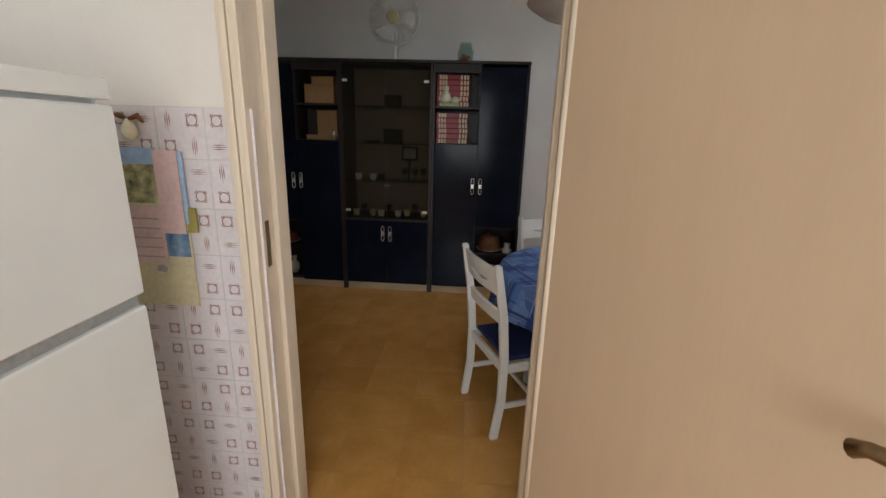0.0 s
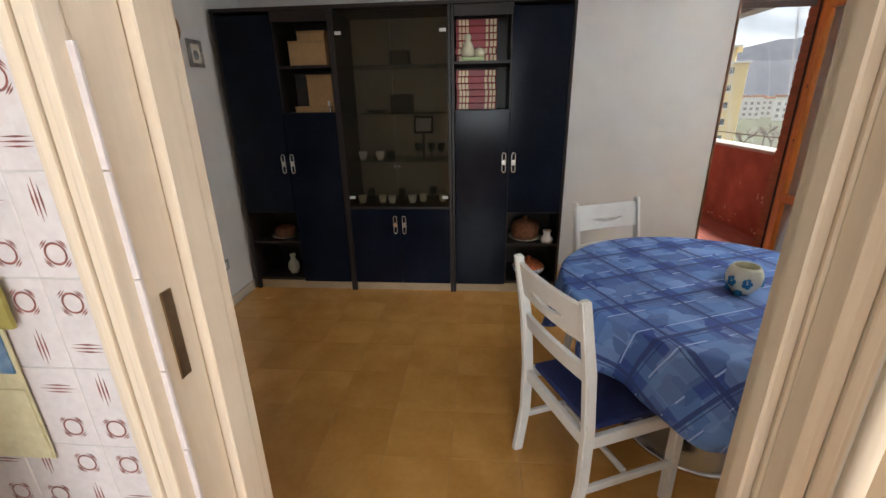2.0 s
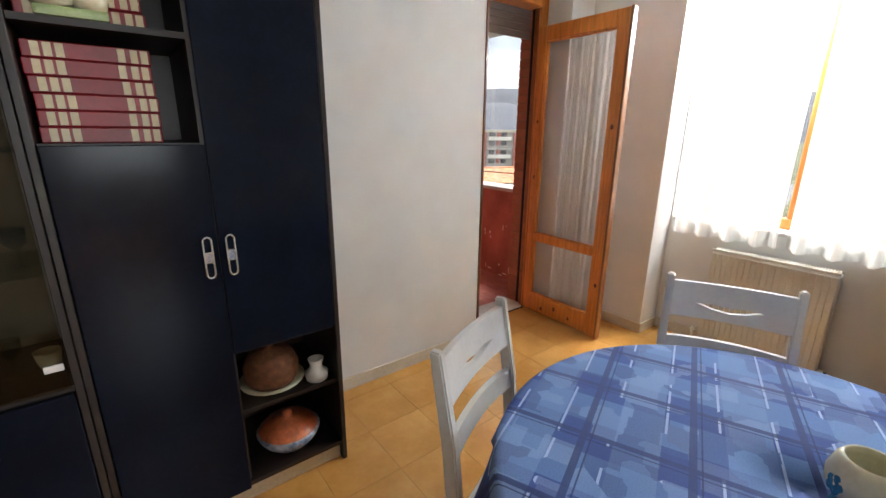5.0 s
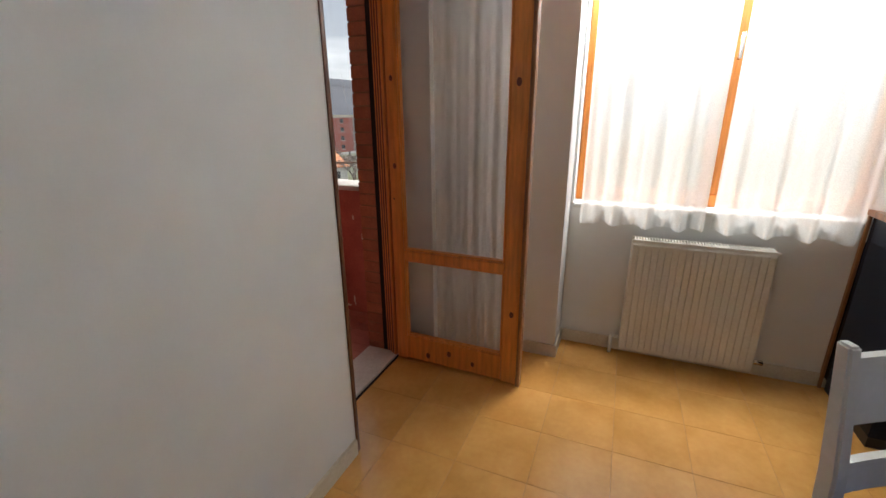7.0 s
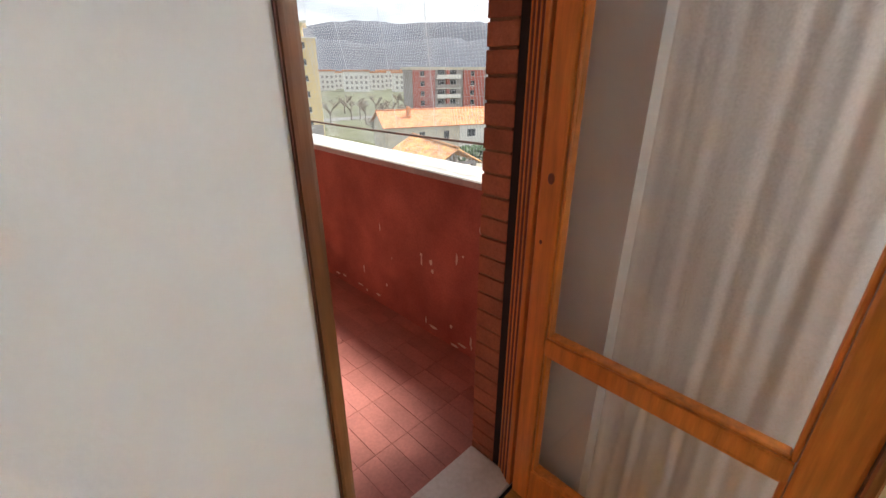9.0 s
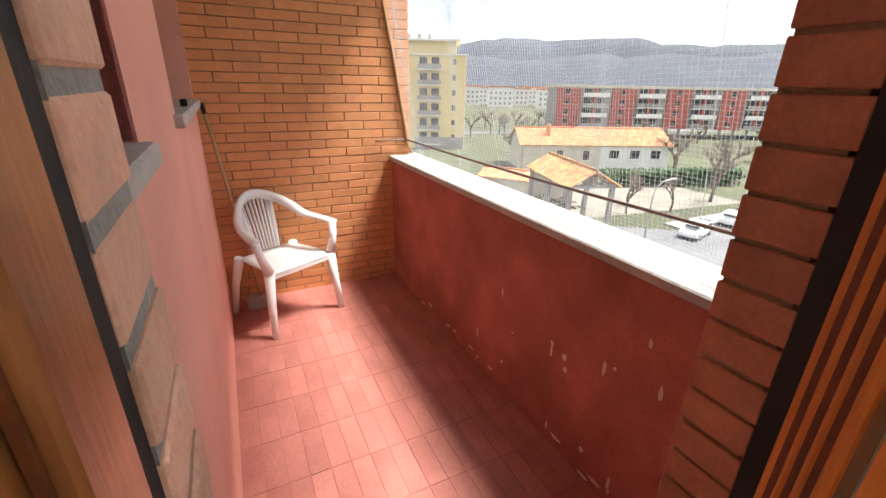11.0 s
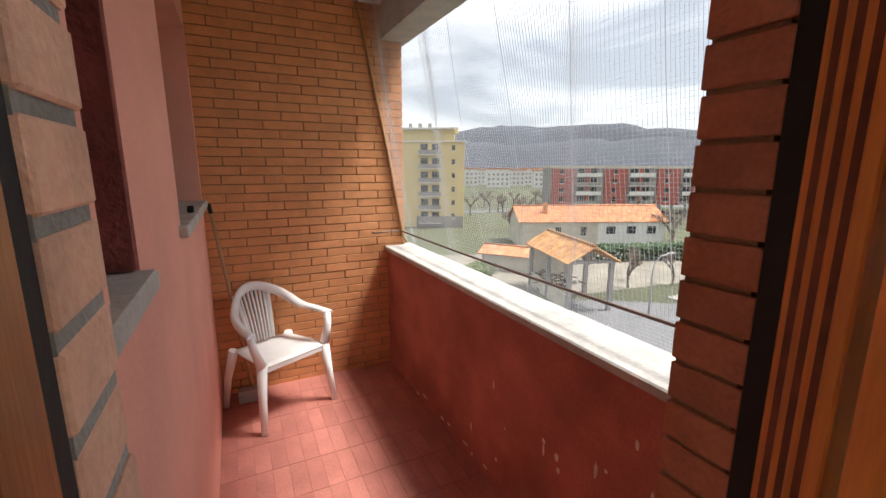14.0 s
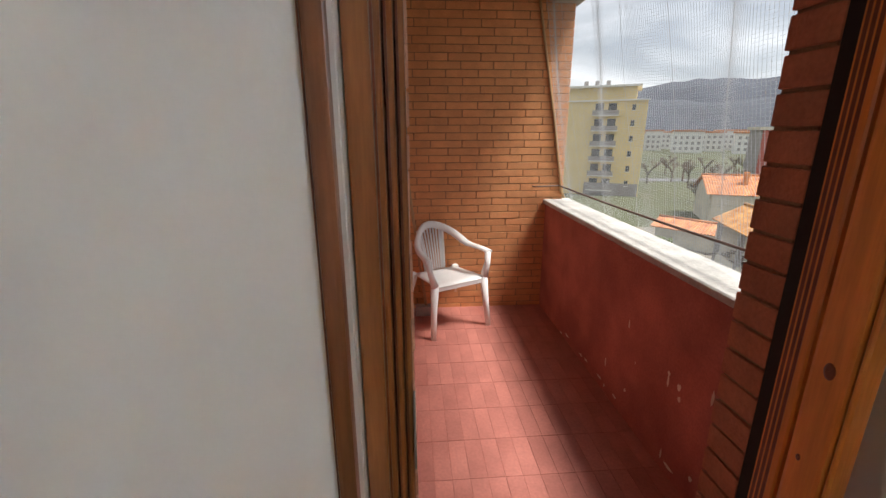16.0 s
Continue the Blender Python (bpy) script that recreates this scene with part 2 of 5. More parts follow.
def part(name, bm, material, parent=None, label="", smooth=False):
    me = bpy.data.meshes.new(name)
    bm.normal_update()
    bm.to_mesh(me)
    bm.free()
    for x in (material if isinstance(material, (list, tuple)) else [material]):
        me.materials.append(x)
    if smooth:
        for p in me.polygons:
            p.use_smooth = True
    ob = new(name, me)
    if parent is not None:
        ob.parent = parent
    if label:
        ob["label"] = label
    return ob


def block(x0, y0, z0, x1, y1, z1, bevel=0.0, seg=1, bm=None):
    own = bmesh.new()
    bmesh.ops.create_cube(own, size=1)
    for v in own.verts:
        v.co = Vector(((x0 + x1) / 2 + v.co.x * (x1 - x0), (y0 + y1) / 2 + v.co.y * (y1 - y0), (z0 + z1) / 2 + v.co.z * (z1 - z0)))
    if bevel:
        bmesh.ops.bevel(own, geom=own.edges[:], offset=bevel, segments=seg, affect="EDGES", profile=0.7)
    return join(bm, own)


def join(bm, own, m=None, index=0):
    if m is not None:
        bmesh.ops.transform(own, matrix=m, verts=own.verts[:])
    if bm is None:
        return own
    made = [bm.verts.new(v.co) for v in own.verts]
    own.verts.index_update()
    for f in own.faces:
        g = bm.faces.new([made[v.index] for v in f.verts])
        g.material_index, g.smooth = index or f.material_index, f.smooth
    own.free()
    return bm


def tube(points, radius, sides=8, bm=None, caps=True):
    """A bent rod along the points; radius is one number or one for each point."""
    own = bmesh.new()
    pts = [Vector(p) for p in points]
    rings = []
    for i, p in enumerate(pts):
        d = (pts[min(i + 1, len(pts) - 1)] - pts[max(i - 1, 0)]).normalized()
        side = d.cross(Vector((0, 0, 1)) if abs(d.z) < 0.9 else Vector((0, 1, 0))).normalized()
        up = side.cross(d)
        r = radius[i] if isinstance(radius, (list, tuple)) else radius
        rings.append([own.verts.new(p + r * (math.cos(2 * math.pi * k / sides) * side + math.sin(2 * math.pi * k / sides) * up)) for k in range(sides)])
    for a, b in zip(rings, rings[1:]):
        for k in range(sides):
            own.faces.new((a[k], a[(k + 1) % sides], b[(k + 1) % sides], b[k])).smooth = True
    if caps:
        own.faces.new(rings[0][::-1])
        own.faces.new(rings[-1])
    return join(bm, own)


def lathe(profile, sides=28, bm=None, m=None):
    """A turned shape from (radius, height) pairs."""
    own = bmesh.new()
    rings = [[own.verts.new((max(r, 0.0004) * math.cos(2 * math.pi * k / sides), max(r, 0.0004) * math.sin(2 * math.pi * k / sides), z)) for k in range(sides)] for r, z in profile]
    for a, b in zip(rings, rings[1:]):
        for k in range(sides):
            own.faces.new((a[k], a[(k + 1) % sides], b[(k + 1) % sides], b[k])).smooth = True
    return join(bm, own, m)


def plate(outline, thick, m=None, bm=None, bevel=0.0):
    """A flat board from an outline in x, z; it has its thickness along y."""
    own = bmesh.new()
    f = own.faces.new([own.verts.new((x, 0, z)) for x, z in outline])
    r = bmesh.ops.extrude_face_region(own, geom=[f])
    bmesh.ops.translate(own, verts=[v for v in r["geom"] if isinstance(v, bmesh.types.BMVert)], vec=(0, thick, 0))
    bmesh.ops.recalc_face_normals(own, faces=own.faces[:])
    if bevel:
        bmesh.ops.bevel(own, geom=own.edges[:], offset=bevel, segments=2, affect="EDGES")
    return join(bm, own, m)


def structure(name, bm, material, label, category):
    return tagged(part(name, bm, material), label, category, kind="structure")


def wall_boxes(boxes):
    bm = bmesh.new()
    for b in boxes:
        block(*b, bm=bm)
    return bm


# ---- the setting: rooms ----
X0, X1, Y0, Y1, TOP = -1.93, 3.2, 1.31, 4.33, 2.75     # living room
structure("wall_back", wall_boxes([(X0 - 0.12, Y1, -0.1, 1.884, 4.46, TOP)]), M["plaster"], "white plaster wall behind the dark wall unit", "wall")
structure("wall_balcony_door", wall_boxes([(1.2, 4.462, -0.1, 1.885, 4.76, TOP), (1.8845, Y1, 2.42, 2.95, 4.76, TOP)]), M["plaster"], "thick outer wall round the balcony door", "wall")
structure("wall_corner_pier", wall_boxes([(2.70, Y1, -0.1, 2.963, 4.60, 2.42), (2.965, 3.67, -0.1, 3.45, 4.60, TOP)]), M["plaster"], "plastered pier in the corner beside the balcony door", "wall")
structure("wall_window", wall_boxes([(X1, 1.0, -0.1, 3.45, 2.28, TOP), (X1, 3.655, -0.1, 3.45, 3.668, TOP), (X1, 2.28, -0.1, 3.45, 3.655, 0.89), (X1, 2.28, 2.35, 3.45, 3.655, TOP)]), M["plaster"], "white plaster wall with a wide window over a radiator", "wall")
structure("wall_hall", wall_boxes([(X0 - 0.12, 3.06, -0.1, X0, Y1, TOP), (X0 - 0.12, 1.0, -0.1, X0, 2.22, TOP), (X0 - 0.12, 2.22, 2.08, X0, 3.06, TOP)]), M["plaster"], "white plaster wall with a doorway to the hall", "wall")
structure("wall_kitchen_room_side", wall_boxes([(X0, 1.197, -0.1, -0.51, Y0, TOP), (0.47, 1.197, -0.1, X1, Y0, TOP), (-0.51, 1.197, 2.09, 0.47, Y0, TOP)]), M["plaster"], "white plaster wall round the kitchen door", "wall")
structure("wall_kitchen_door", wall_boxes([(-1.42, 1.158, -0.1, -0.51, 1.195, TOP), (0.45, 1.158, -0.1, 1.75, 1.195, TOP), (-0.51, 1.158, 2.09, 0.45, 1.195, TOP)]), M["kitchen_paint"], "cream painted kitchen wall round the door", "wall")
structure("wall_kitchen_left", wall_boxes([(-1.54, -2.3, -0.1, -1.42, 1.193, TOP)]), M["kitchen_paint"], "cream painted kitchen wall behind the fridge", "wall")
structure("wall_kitchen_right", wall_boxes([(1.75, -2.3, -0.1, 1.87, 1.193, TOP)]), M["kitchen_paint"], "plain cream kitchen wall", "wall")
structure("wall_kitchen_window", wall_boxes([(-1.54, -2.42, -0.1, -0.5, -2.3, TOP), (1.4, -2.42, -0.1, 1.87, -2.3, TOP), (-0.5, -2.42, -0.1, 1.4, -2.3, 0.9), (-0.5, -2.42, 2.35, 1.4, -2.3, TOP)]), M["kitchen_paint"], "cream kitchen wall with a window", "wall")
structure("wall_hall_far", wall_boxes([(-3.3, 1.0, -0.1, -3.18, 4.46, TOP), (-3.18, 0.88, -0.1, X0 - 0.12, 1.0, TOP), (-3.18, 4.34, -0.1, X0 - 0.12, 4.46, TOP)]), M["plaster"], "plain white hall wall seen past the doorway", "wall")
structure("ceiling", wall_boxes([(-3.3, -2.42, TOP, 3.45, 4.46, TOP + 0.12)]), M["ceiling"], "plain white ceiling", "ceiling")
floor = structure("floor", wall_boxes([(-3.3, 1.08, -0.12, 3.45, 4.529, -0.0015)]), M["grout"], "ochre marbled tile floor of the living room", "floor")
structure("floor_kitchen", wall_boxes([(-1.54, -2.42, -0.12, 1.87, 1.078, 0.0)]), M["floortile"], "ochre tiled kitchen floor", "floor")
bm = wall_boxes([(0.63, 4.318, 0, 1.873, Y1, 0.075), (2.953, 3.658, 0, 2.963, Y1, 0.075), (2.965, 3.658, 0, X1, 3.668, 0.075), (3.188, 2.2, 0, X1, 3.657, 0.075), (X0, 3.14, 0, X0 + 0.012, Y1, 0.075)])
structure("baseboard", bm, M["skirting"], "low cream ceramic skirting along the walls", "baseboard")

# threshold
tagged(part("door_threshold", block(1.887, 4.54, -0.05, 2.645, 4.752, 0.012, 0.006), M["marble"]), "pale stone threshold of the balcony door", "threshold", kind="structure")

tagged(part("threshold_groove", block(1.887, 4.53, -0.004, 2.645, 4.539, 0.0035), M["blackgap"]), "dark metal strip along the threshold", "threshold", kind="structure")

# ---- the setting: balcony ----
BX0, BX1, BY1, BZ = 1.872, 3.08, 7.40, -0.02
S1, S2, ST = (5.13, 5.365), (6.13, 7.34), 1.32      # window recesses in the pink wall
structure("wall_balcony_side", wall_boxes([(1.5, 4.762, -0.4, BX0, S1[0], 2.75), (1.5, S1[1], -0.4, BX0, S2[0], 2.75), (1.5, S2[1], -0.4, BX0, 7.6, 2.75), (1.5, S1[0], -0.4, BX0, S1[1], ST - 0.01), (1.5, S2[0], -0.4, BX0, S2[1], ST - 0.01), (1.5, S1[0], 2.3, BX0, S1[1], 2.75), (1.5, S2[0], 2.3, BX0, S2[1], 2.75)]), M["pink"], "salmon pink rendered wall along the balcony", "wall")
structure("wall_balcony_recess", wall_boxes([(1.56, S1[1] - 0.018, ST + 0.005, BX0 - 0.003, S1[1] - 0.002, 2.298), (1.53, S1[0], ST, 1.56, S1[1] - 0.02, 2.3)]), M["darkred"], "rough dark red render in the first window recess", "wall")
structure("balcony_window_blind", wall_boxes([(1.53, S2[0], ST, 1.56, S2[1], 2.3)]), M["shutter"], "closed grey roller blind in the far window recess", "blind")
for i, (a, b) in enumerate(((4.93, 5.37), (6.06, 7.36))):
    tagged(part("window_sill_%d" % (i + 1), block(1.56, a, ST - 0.042, 1.903, b, ST, 0.006), M["sillstone"]), "weathered stone sill on the pink balcony wall", "window sill", kind="structure")
parapet = structure("balcony_parapet", wall_boxes([(BX1, 4.62, -0.4, BX1 + 0.16, BY1, 0.894)]), M["redwall"], "scuffed dark red painted balcony parapet", "parapet")
tagged(part("parapet_coping", block(BX1 - 0.022, 4.75, 0.895, BX1 + 0.21, BY1 + 0.05, 0.932, 0.006), M["sillstone"]), "pale stone coping along the balcony parapet", "coping", kind="structure")
balcony_floor = structure("balcony_floor", wall_boxes([(BX0 - 0.2, 4.60, -0.4, BX1 + 0.02, BY1 + 0.02, BZ - 0.0022)]), M["clinker_joint"], "long red clinker tiles on the balcony floor", "floor")
structure("balcony_ceiling", wall_boxes([(1.5, 4.60, 2.62, BX1 + 0.16, 7.6, 2.75)]), M["ceiling"], "pale soffit of the balcony above", "ceiling")
structure("balcony_beam", wall_boxes([(BX1 - 0.02, 4.60, 2.40, BX1 + 0.18, 7.6, 2.62)]), M["sillstone"], "pale concrete edge beam over the balcony", "beam")
brick_wall = structure("wall_brick", wall_boxes([(BX0 - 0.3, BY1 + 0.004, -0.4, 3.21, 7.6, 2.75)]), M["mortar"], "orange brick end wall of the balcony", "wall")
pier = structure("brick_pier", wall_boxes([(2.655, 4.658, -0.4, 3.25, 4.75, 2.62)]), M["mortar"], "brick pier between balcony door and parapet", "pier")
left_pier = structure("brick_jamb", wall_boxes([(1.7, 4.657, -0.4, 1.9565, 4.758, 2.62)]), M["mortar_grey"], "brick jamb of the balcony door with grey mortar", "pier")


# ---- balcony door: frame, leaf ----
frame_d = empty("door_frame", "orange varnished pine frame of the balcony door", "door frame", kind="structure")
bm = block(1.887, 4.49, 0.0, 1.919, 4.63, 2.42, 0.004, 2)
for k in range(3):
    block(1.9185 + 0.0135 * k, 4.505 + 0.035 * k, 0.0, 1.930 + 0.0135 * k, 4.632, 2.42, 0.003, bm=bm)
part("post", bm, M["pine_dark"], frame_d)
# thin dark strips paint the shade in the creases between the mouldings
for k in range(3):
    part("groove_shade", block(1.9191 + 0.0135 * k, 4.5 + 0.035 * k, 0.0, 1.9225 + 0.0135 * k, 4.5045 + 0.035 * k, 2.42), M["knot"], frame_d, "dark strip painted as the shade of a moulding groove")
bm = bmesh.new()
for k in range(4):
    block(2.6445 - 0.011 * k, 4.602 - 0.0205 * k, 0.0, 2.70, 4.6195 - 0.0205 * k, 2.42, 0.003, bm=bm)
part("post", bm, M["pine"], frame_d)
# crease shade of the right post, again as dark strips
for k in range(3):
    part("groove_shade", block(2.6395 - 0.011 * k, 4.6 - 0.0205 * k, 0.0, 2.6442 - 0.011 * k, 4.6085 - 0.0205 * k, 2.42), M["knot"], frame_d, "dark strip painted as the shade of a moulding groove")
# black strips stand in for the shade in the gap beside the brick
part("seal_and_gap_shade", block(2.649, 4.6205, 0.0, 2.70, 4.648, 2.42), M["blackgap"], frame_d, "black strip painted as the shade in the gap between frame and brick")
part("seal_and_gap_shade", block(1.917, 4.634, 0.0, 1.955, 4.655, 2.42), M["blackgap"], frame_d, "black strip painted as the shade in the gap between frame and brick")
part("head", block(1.965, 4.50, 2.34, 2.60, 4.63, 2.42, 0.004), M["pine"], frame_d)
part("trim_bead", block(1.8785, 4.326, 0.0, 1.8795, 4.3295, 2.44), M["knot"], frame_d)
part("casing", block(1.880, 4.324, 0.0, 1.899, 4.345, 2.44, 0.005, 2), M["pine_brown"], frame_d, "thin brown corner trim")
part("latch_plate", block(1.957, 4.56, 0.93, 1.9605, 4.585, 1.07, 0.001), M["greyplastic"], frame_d, "worn steel strike plate")

shut = empty("roller_shutter", "half-raised grey roller shutter above the balcony door", "shutter")
for k in range(5):
    part("slat", block(1.97, 4.632, 2.145 + 0.05 * k, 2.62, 4.649, 2.191 + 0.05 * k, 0.004), M["shutter"], shut)

leaf = empty("door_1", "open pine balcony door with two glass panes", "door", pose(2.6235, 4.523, 0.012, 0, 0, 268.8), kind="structure")
LW, LH, LT = 0.715, 2.20, 0.045


def rail(name, x0, z0, x1, z1, label=""):
    ob = part(name, block(x0, -LT / 2, z0, x1, LT / 2, z1, 0.007, 2), M["pine"], leaf, label)
    return ob


rail("stile", 0.0, 0.0, 0.062, LH)
rail("stile", LW - 0.085, 0.0, LW, LH)
rail("rail", 0.064, 0.008, LW - 0.087, 0.15)
rail("rail", 0.064, 0.616, LW - 0.087, 0.668)
rail("rail", 0.064, LH - 0.10, LW - 0.087, LH)
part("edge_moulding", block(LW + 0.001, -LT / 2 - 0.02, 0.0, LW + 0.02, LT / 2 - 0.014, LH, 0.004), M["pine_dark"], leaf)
for z0, z1 in ((0.15, 0.616), (0.668, LH - 0.10)):
    bm = bmesh.new()
    for a, b, c, d in ((0.063, z0, 0.073, z1), (LW - 0.097, z0, LW - 0.086, z1), (0.073, z0, LW - 0.097, z0 + 0.011), (0.073, z1 - 0.011, LW - 0.097, z1)):
        block(a, -0.016, b, c, 0.016, d, 0.003, bm=bm)
    part("bead", bm, M["pine"], leaf)
    p = part("pane", block(0.066, -0.003, z0 + 0.004, LW - 0.09, 0.003, z1 - 0.004), M["clearglass"], leaf, "clear glass pane")
    p.visible_shadow = False
part("handle", tube([(LW - 0.04, 0.02, 1.06), (LW - 0.04, 0.055, 1.06), (LW - 0.045, 0.06, 1.12), (LW - 0.045, 0.058, 1.16)], 0.009), M["whiteplastic"], leaf, "white lever handle")
for kx, kz, r in ((0.032, 1.12, 0.0095), (0.02, 0.95, 0.004), (0.03, 1.54, 0.009), (0.33, 0.09, 0.012), (0.47, 0.06, 0.010), (0.2, 0.05, 0.012), (LW - 0.04, 0.4, 0.011), (LW - 0.05, 1.5, 0.012)):
    part("knot", lathe([(0, 0.0008), (r * 0.6, 0.0008), (r, 0.0006), (r * 1.05, -0.001)], 14, m=pose(kx, -LT / 2, kz, 90) @ Matrix.Diagonal((1, 1.5, 1, 1))), M["knot"], leaf)


def drape(width, height, folds, depth, bottom_wave=0.0, nx=110, nz=14, seed=0, flare=0.0):
    """A hanging cloth in x, z with folds along y."""
    rnd = random.Random(seed)
    ph = [rnd.uniform(0, 6.28) for _ in range(4)]
    own = bmesh.new()
    rows = []
    for j in range(nz + 1):
        s = j / nz
        row = []
        for i in range(nx + 1):
            u = i / nx
            y = depth * (0.6 * math.sin(u * folds * 6.28 + ph[0] + 0.5 * math.sin(u * 9 + ph[1])) + 0.4 * math.sin(u * folds * 11.3 + ph[2])) * (0.45 + 0.55 * s + flare * s * s)
            z = -height * s - (bottom_wave * math.sin(u * folds * 6.28 + ph[3]) if j == nz else 0)
            row.append(own.verts.new((u * width, y, z)))
        rows.append(row)
    for a, b in zip(rows, rows[1:]):
        for i in range(nx):
            own.faces.new((a[i], a[i + 1], b[i + 1], b[i])).smooth = True
    return own


lc = tagged(part("door_curtain", drape(0.44, 2.06, 5, 0.014, seed=3), M["doorcurtain"]), "sheer white curtain hanging on the balcony door pane", "curtain")
lc.matrix_world = pose(2.672, 4.30, 2.16, 0, 0, 268.8)

# ---- window ----
win = empty("window_1", "wide pine window behind white sheer curtains", "window", kind="structure")
for a, b, c, d in ((2.28, 0.892, 2.345, 2.349), (3.59, 0.892, 3.655, 2.349), (2.346, 0.892, 3.589, 0.96), (2.346, 2.285, 3.589, 2.349), (2.925, 0.961, 3.01, 2.284)):
    part("window_frame", block(3.31, a, b, 3.37, c, d, 0.006), M["pine"], win)
for a, c in ((2.346, 2.924), (3.011, 3.589)):
    p = part("pane", block(3.338, a, 0.961, 3.342, c, 2.284), M["clearglass"], win, "clear glass pane")
    p.visible_shadow = False
part("handle", tube([(3.305, 2.95, 1.63), (3.28, 2.95, 1.63), (3.275, 2.95, 1.74)], 0.009), M["chrome"], win, "steel espagnolette handle")
tagged(part("window_sill_3", block(3.19, 2.27, 0.862, 3.31, 3.654, 0.888, 0.005), M["marble"]), "pale marble inner window sill", "window sill", kind="structure")
blind = empty("window_roller_shutter", "partly lowered grey roller shutter outside the window", "shutter")
for k in range(5):
    part("slat", block(3.40, 2.285, 2.09 + 0.05 * k, 3.414, 3.65, 2.135 + 0.05 * k, 0.003), M["shutter"], blind)
cu = tagged(part("window_curtain", drape(0.61, 1.65, 4, 0.026, 0.008, seed=5, flare=0.4), M["curtain"]), "short sheer white cafe curtain at the window", "curtain", "window curtains")
cu.matrix_world = pose(3.155, 3.605, 2.44, 0, 0, 270)
cu = tagged(part("window_curtain", drape(0.765, 1.65, 5, 0.026, 0.008, seed=8, flare=0.4), M["curtain"]), "short sheer white cafe curtain at the window", "curtain", "window curtains")
cu.matrix_world = pose(3.155, 2.955, 2.44, 0, 0, 270)
tagged(part("curtain_rod", tube([(3.155, 3.64, 2.445), (3.155, 2.15, 2.445)], 0.008), M["whitepaint"]), "thin white curtain rod over the window", "curtain rod")

rad = empty("radiator", "cream enamel panel radiator under the window", "radiator", pose(3.11, 2.66, 0.05) @ Matrix.Diagonal((1, 0.957, 1.05, 1)))
for k in range(20):
    a = 0.007 + k * 0.0339
    part("rib", block(-0.012, a, 0.015, 0.0, a + 0.0325, 0.62, 0.006, 2), M["radiator"], rad)
part("body", block(0.0, 0, 0, 0.06, 0.69, 0.63, 0.006), M["radiator"], rad)
bm = bmesh.new()
for k in range(46):
    block(-0.02, 0.012 + k * 0.0146, 0.632, 0.058, 0.018 + k * 0.0146, 0.645, bm=bm)
block(-0.024, 0, 0.632, -0.018, 0.69, 0.648, 0.001, bm=bm)
block(0.057, 0, 0.632, 0.062, 0.69, 0.648, 0.001, bm=bm)
part("top_grille", bm, M["radiator"], rad)
part("pipe", tube([(0.03, 0.72, 0.06), (0.03, 0.68, 0.06)], 0.012), M["radiator"], rad)
part("valve", tube([(0.03, -0.05, 0.05), (0.03, 0.01, 0.05)], 0.014), M["chrome"], rad, "chrome valve")
part("pipe", tube([(0.03, 0.74, 0.06), (0.03, 0.74, -0.045)], 0.01), M["radiator"], rad)

# dark cabinet beyond the radiator
dc = empty("sideboard", "dark lacquered sideboard with a brown edge by the window wall", "cabinet", pose(2.72, 1.51, 0))
part("body", block(0, 0, 0.06, 0.475, 0.82, 0.92, 0.004), M["navy"], dc)
part("top", block(-0.01, -0.01, 0.922, 0.478, 0.84, 0.95, 0.004), M["pine_dark"], dc)
part("edge_strip", block(0.455, 0.821, 0.0, 0.477, 0.835, 0.92, 0.002), M["pine_dark"], dc)
part("plinth", block(0.02, 0.01, 0.0, 0.45, 0.81, 0.06), M["carcass"], dc)


# ---- kitchen ----
kd = empty("door_frame_kitchen", "cream gloss casing of the kitchen door", "door frame", kind="structure")


def casing(x0, x1, y0, y1, name="casing"):
    bm = bmesh.new()
    n = 4
    for k in range(n):
        a, b = x0 + (x1 - x0) * k / n, x0 + (x1 - x0) * (k + 1) / n
        dy = (0.004, 0.016, 0.012, 0.02)[k]
        block(min(a, b) + 0.001, y0 - dy if y0 < 1.2 else y0, 0.0, max(a, b) - 0.001, y1 if y0 < 1.2 else y1 + dy, 2.10, 0.004, 2, bm=bm)
    part(name, bm, M["casing"], kd)


casing(-0.537, -0.468, 1.144, 1.158)
casing(0.48, 0.40, 1.144, 1.158)
casing(-0.54, -0.46, 1.311, 1.32)
casing(0.55, 0.472, 1.311, 1.32)
part("jamb", block(-0.509, 1.16, 0.0, -0.473, 1.249, 2.09, 0.003), M["casing"], kd)
part("jamb", block(0.40, 1.16, 0.0, 0.449, 1.196, 2.09, 0.003), M["casing"], kd)
part("jamb", block(0.463, 1.1975, 0.0, 0.4695, 1.31, 2.05), M["casing"], kd)
part("stop", block(-0.509, 1.25, 0.0, -0.457, 1.31, 2.05, 0.003), M["casing"], kd)
part("stop", block(0.381, 1.165, 0.0, 0.399, 1.196, 2.05, 0.003), M["casing"], kd)
part("head", block(-0.456, 1.16, 2.052, 0.378, 1.31, 2.088), M["casing"], kd)
part("strike_plate", block(-0.4735, 1.19, 1.09, -0.4705, 1.213, 1.24, 0.001), M["brass"], kd, "worn metal strike plate")

